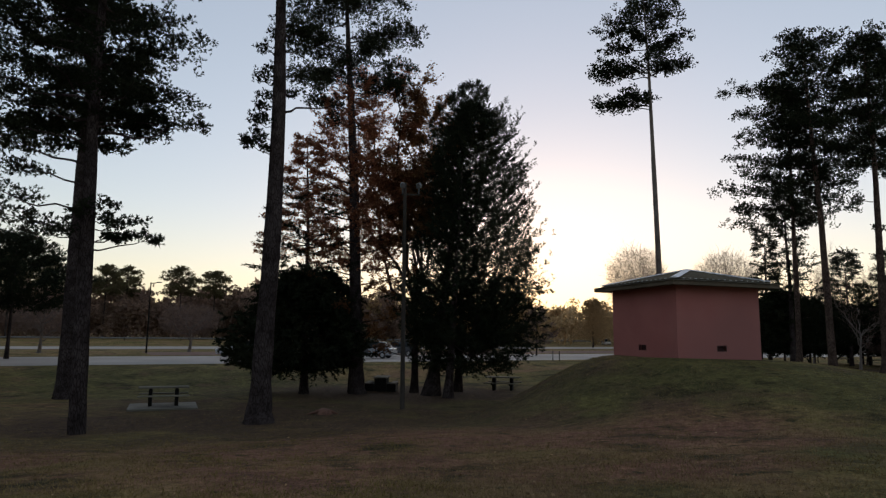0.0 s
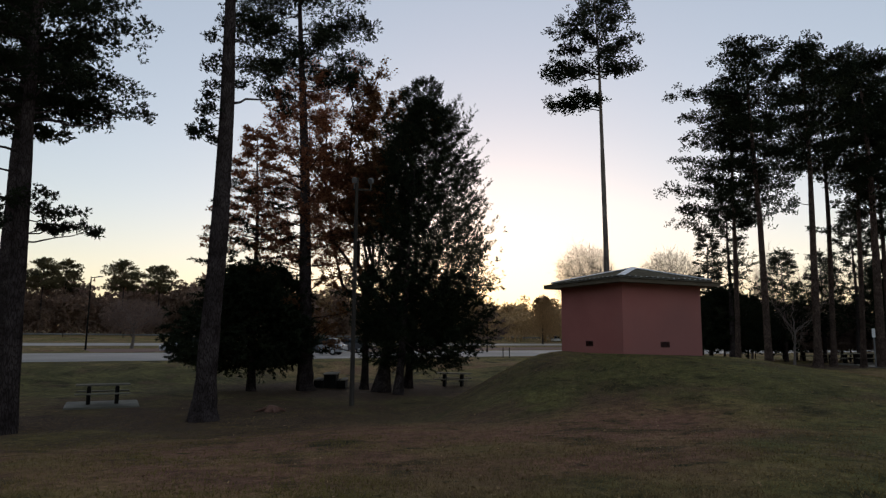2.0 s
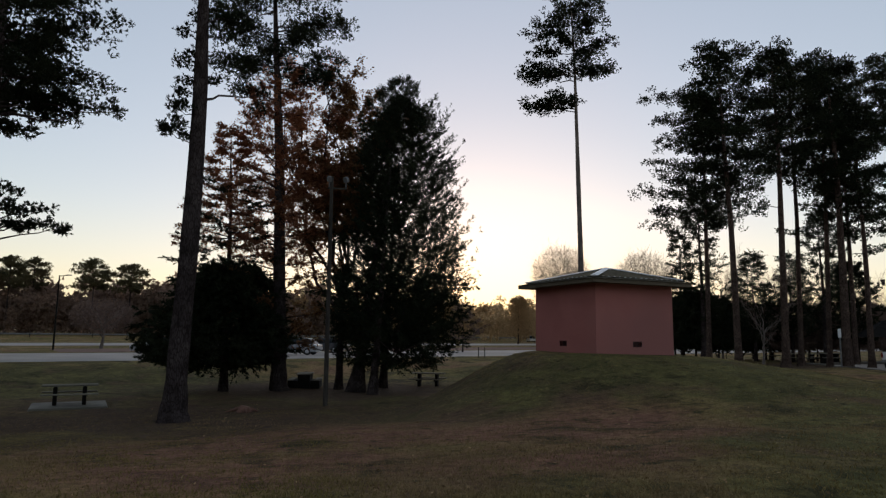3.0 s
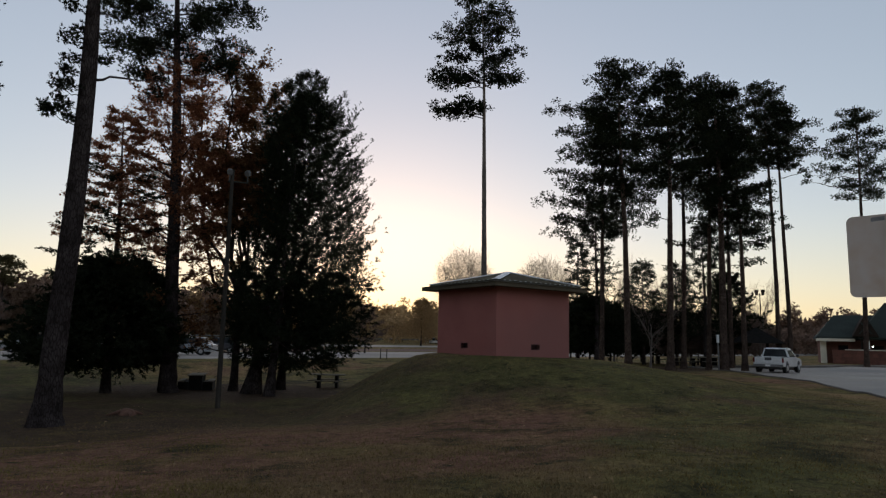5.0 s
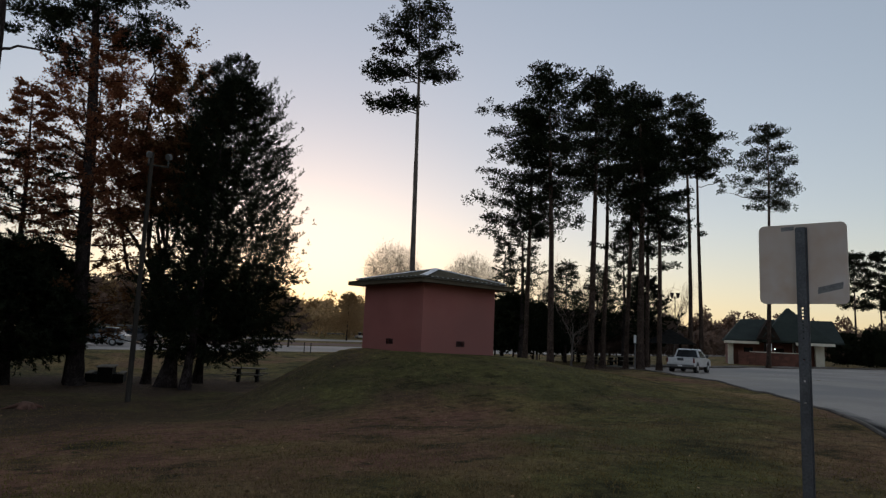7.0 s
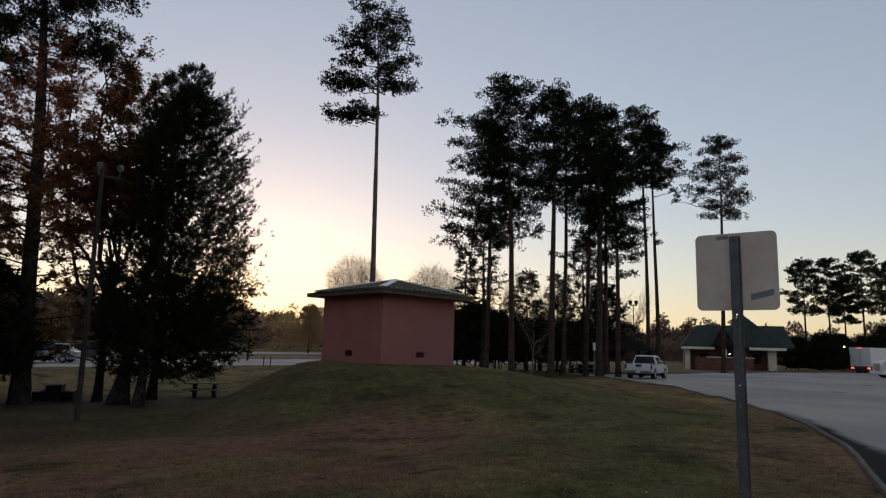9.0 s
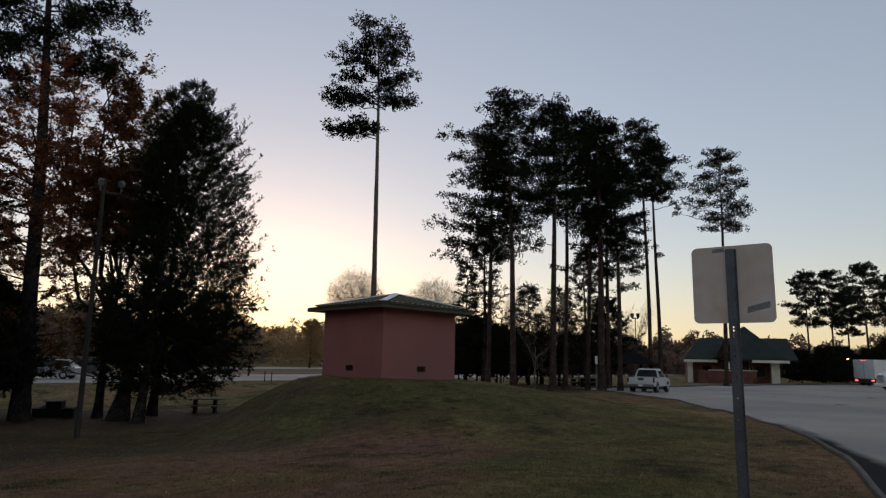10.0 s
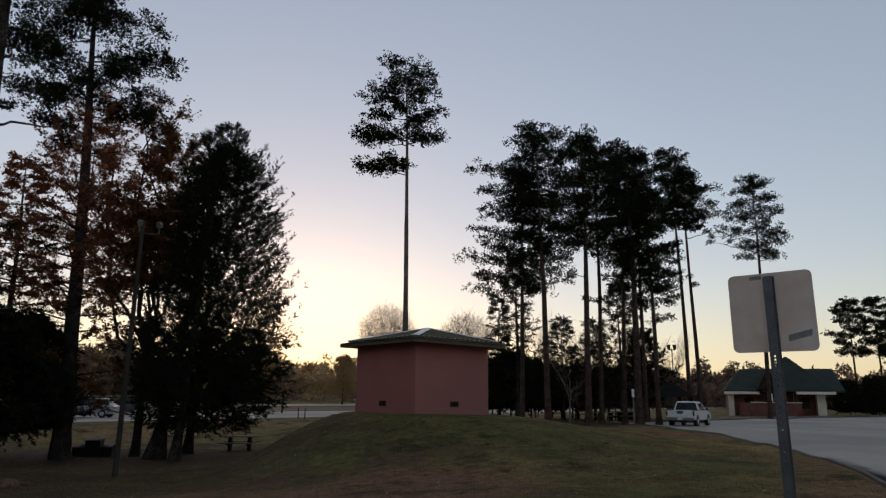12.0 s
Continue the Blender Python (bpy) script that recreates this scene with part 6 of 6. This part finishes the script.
# open shelter with a pyramid roof beside the pines
sx, sy = polar(40.5, 57)
shel = thing("picnic_shelter", Matrix.Translation((sx, sy, ground_z(sx, sy))) @ Matrix.Rotation(radians(-41.6 + 20), 4, "Z"), "dark open picnic shelter with a pyramid roof", "shelter")
bm = bmesh.new()
bmesh.ops.create_cone(bm, cap_ends=True, segments=4, radius1=2.3, radius2=0.08, depth=1.2, matrix=Matrix.Translation((0, 0, 2.6)) @ Matrix.Rotation(radians(45), 4, "Z"))
part("roof", bm, DARKSTEEL, shel, "dark shingle roof")
for ax in (-1.3, 1.3):
    for ay in (-1.3, 1.3):
        part("post", boxed(ax - 0.09, ax + 0.09, ay - 0.09, ay + 0.09, -0.2, 2.0, 0.02), SHADE, shel)
# slim pole with two lanterns behind the twin pines
lx, ly = polar(40.9, 80)
lan = thing("light_pole", Matrix.Translation((lx, ly, ground_z(lx, ly))) @ Matrix.Rotation(radians(-40.9), 4, "Z"), "slim dark pole with two small floodlights behind the pines", "light pole")
part("shaft", cyl(bmesh.new(), (0, 0, -0.2), (0, 0, 7.6), 0.07, 0.05, 10), DARKSTEEL, lan)
part("crossarm", boxed(-0.38, 0.38, -0.04, 0.04, 7.38, 7.46, 0.01), DARKSTEEL, lan)
for dx in (-0.32, 0.32):
    bm = prism(bmesh.new(), [(dx - 0.13, 7.46), (dx + 0.13, 7.46), (dx + 0.22, 8.0), (dx - 0.22, 8.0)], "y", -0.16, 0.16)
    part("floodlight", bm, DARKSTEEL, lan, "small dark floodlight, unlit")
# white marker post by the kerb end
mx, my = polar(37.75, 48.5)
mark = thing("marker_post", Matrix.Translation((mx, my, ground_z(mx, my))) @ Matrix.Rotation(radians(-37.75), 4, "Z"), "thin grey post with a small white panel", "marker post")
part("post", cyl(bmesh.new(), (0, 0, -0.1), (0, 0, 2.35), 0.05, 0.045, 10), LAMPGREY, mark)
part("panel", boxed(-0.09, 0.09, -0.075, -0.05, 1.85, 2.4, 0.01), WHITEPAINT, mark)
# white board among the dark trees, made up in place of a far vehicle's roof
bx, by = polar(30.2, 70)
bd = thing("roof_stand_in", Matrix.Translation((bx, by, ground_z(bx, by))) @ Matrix.Rotation(radians(-30), 4, "Z"), "small pale board on two posts, stand-in for a far vehicle roof", "notice board")
part("board", boxed(-0.55, 0.55, -0.02, 0.02, 1.6, 1.85, 0.006), WHITEPAINT, bd)
for ax in (-0.45, 0.45):
    part("post", boxed(ax - 0.04, ax + 0.04, 0.021, 0.09, -0.2, 1.85), SHADE, bd)
# twin short posts by the service road
for da in (0.0, 0.55):
    bx, by = polar(9.6 + da, 58.5)
    q = thing("bollard", Matrix.Translation((bx, by, ground_z(bx, by))), "thin weathered post at the edge of the service road", "bollard", "road posts")
    part("post", cyl(bmesh.new(), (0, 0, -0.1), (0, 0, 0.9), 0.04, 0.035, 8), POLEWOOD, q)

# guard rail along the highway
rail = thing("guard_rail", Matrix(), "long pale steel guard rail along the highway", "guard rail", kind="structure")
for i in range(34):
    v0 = -190 + i * 11.0
    p, q = [Vector((N_ROAD[0] * 152 + 0.876 * v, N_ROAD[1] * 152 + 0.484 * v, 0)) for v in (v0, v0 + 10.97)]
    p.z, q.z = ground_z(p.x, p.y), ground_z(q.x, q.y)
    bm = bmesh.new()
    n = Vector((-N_ROAD[0], -N_ROAD[1], 0))
    prof = [(0.0, 0.45), (0.06, 0.53), (0.0, 0.60), (0.06, 0.67), (0.0, 0.78)]
    r0 = [bm.verts.new(p + n * a1 + Vector((0, 0, z))) for a1, z in prof]
    r1 = [bm.verts.new(q + n * a1 + Vector((0, 0, z))) for a1, z in prof]
    for k in range(4):
        bm.faces.new((r0[k], r0[k + 1], r1[k + 1], r1[k]))
    part("rail", bm, LAMPGREY, rail)
    part("post", cyl(bmesh.new(), p + Vector((0, 0, -0.2)), p + Vector((0, 0, 0.75)), 0.07, 0.07, 6), DARKSTEEL, rail)

# ---- grass and fallen leaves near the camera ----
rng = np.random.default_rng(301)
k = 230000
rr = 6.2 + 20 * rng.random(k) ** 1.7
aa = np.radians(-40 + 104 * rng.random(k))
X, Y = rr * np.sin(aa), rr * np.cos(aa)
kx, ky = np.array([p[0] for p in near_line]), np.array([p[1] for p in near_line])
edge_x = np.interp(Y, ky, kx, left=4.0, right=33)
keep = (X < edge_x - 0.25) & (np.hypot(X - HUT[0], Y - HUT[1]) > 3.3)
clump = np.sin(X * 2.1 + np.sin(Y * 1.7) * 2) * np.sin(Y * 1.9 + np.sin(X * 1.3) * 2)
keep &= rng.random(k) < 0.55 + 0.45 * clump
X, Y = X[keep], Y[keep]
P = np.stack([X, Y, height(X, Y) - 0.01], 1)
D = np.stack([rng.normal(0, 0.6, len(P)), rng.normal(0, 0.6, len(P)), np.full(len(P), 0.9)], 1)
v, f = blades(P, D, 0.03 + 0.04 * rng.random(len(P)), 0.009 + 0.008 * rng.random(len(P)), rng)
tagged(array_part("grass", v, f, BLADES), "short patchy winter grass blades", "grass", kind="stuff")
k = 900
rr = 6.5 + 22 * rng.random(k) ** 1.3
aa = np.radians(-40 + 96 * rng.random(k))
X, Y = rr * np.sin(aa), rr * np.cos(aa)
keep = (X < np.interp(Y, ky, kx, left=4.0, right=33) - 0.3) & (np.hypot(X - HUT[0], Y - HUT[1]) > 3.3)
X, Y = X[keep], Y[keep]
v, f = leaves(np.stack([X, Y, height(X, Y) + 0.03], 1), 0.014 + 0.016 * rng.random(len(X)), rng, 0.25)
tagged(array_part("fallen_leaves", v, f, DRYLEAF), "scattered dry fallen leaves on the grass", "fallen leaves", kind="stuff")
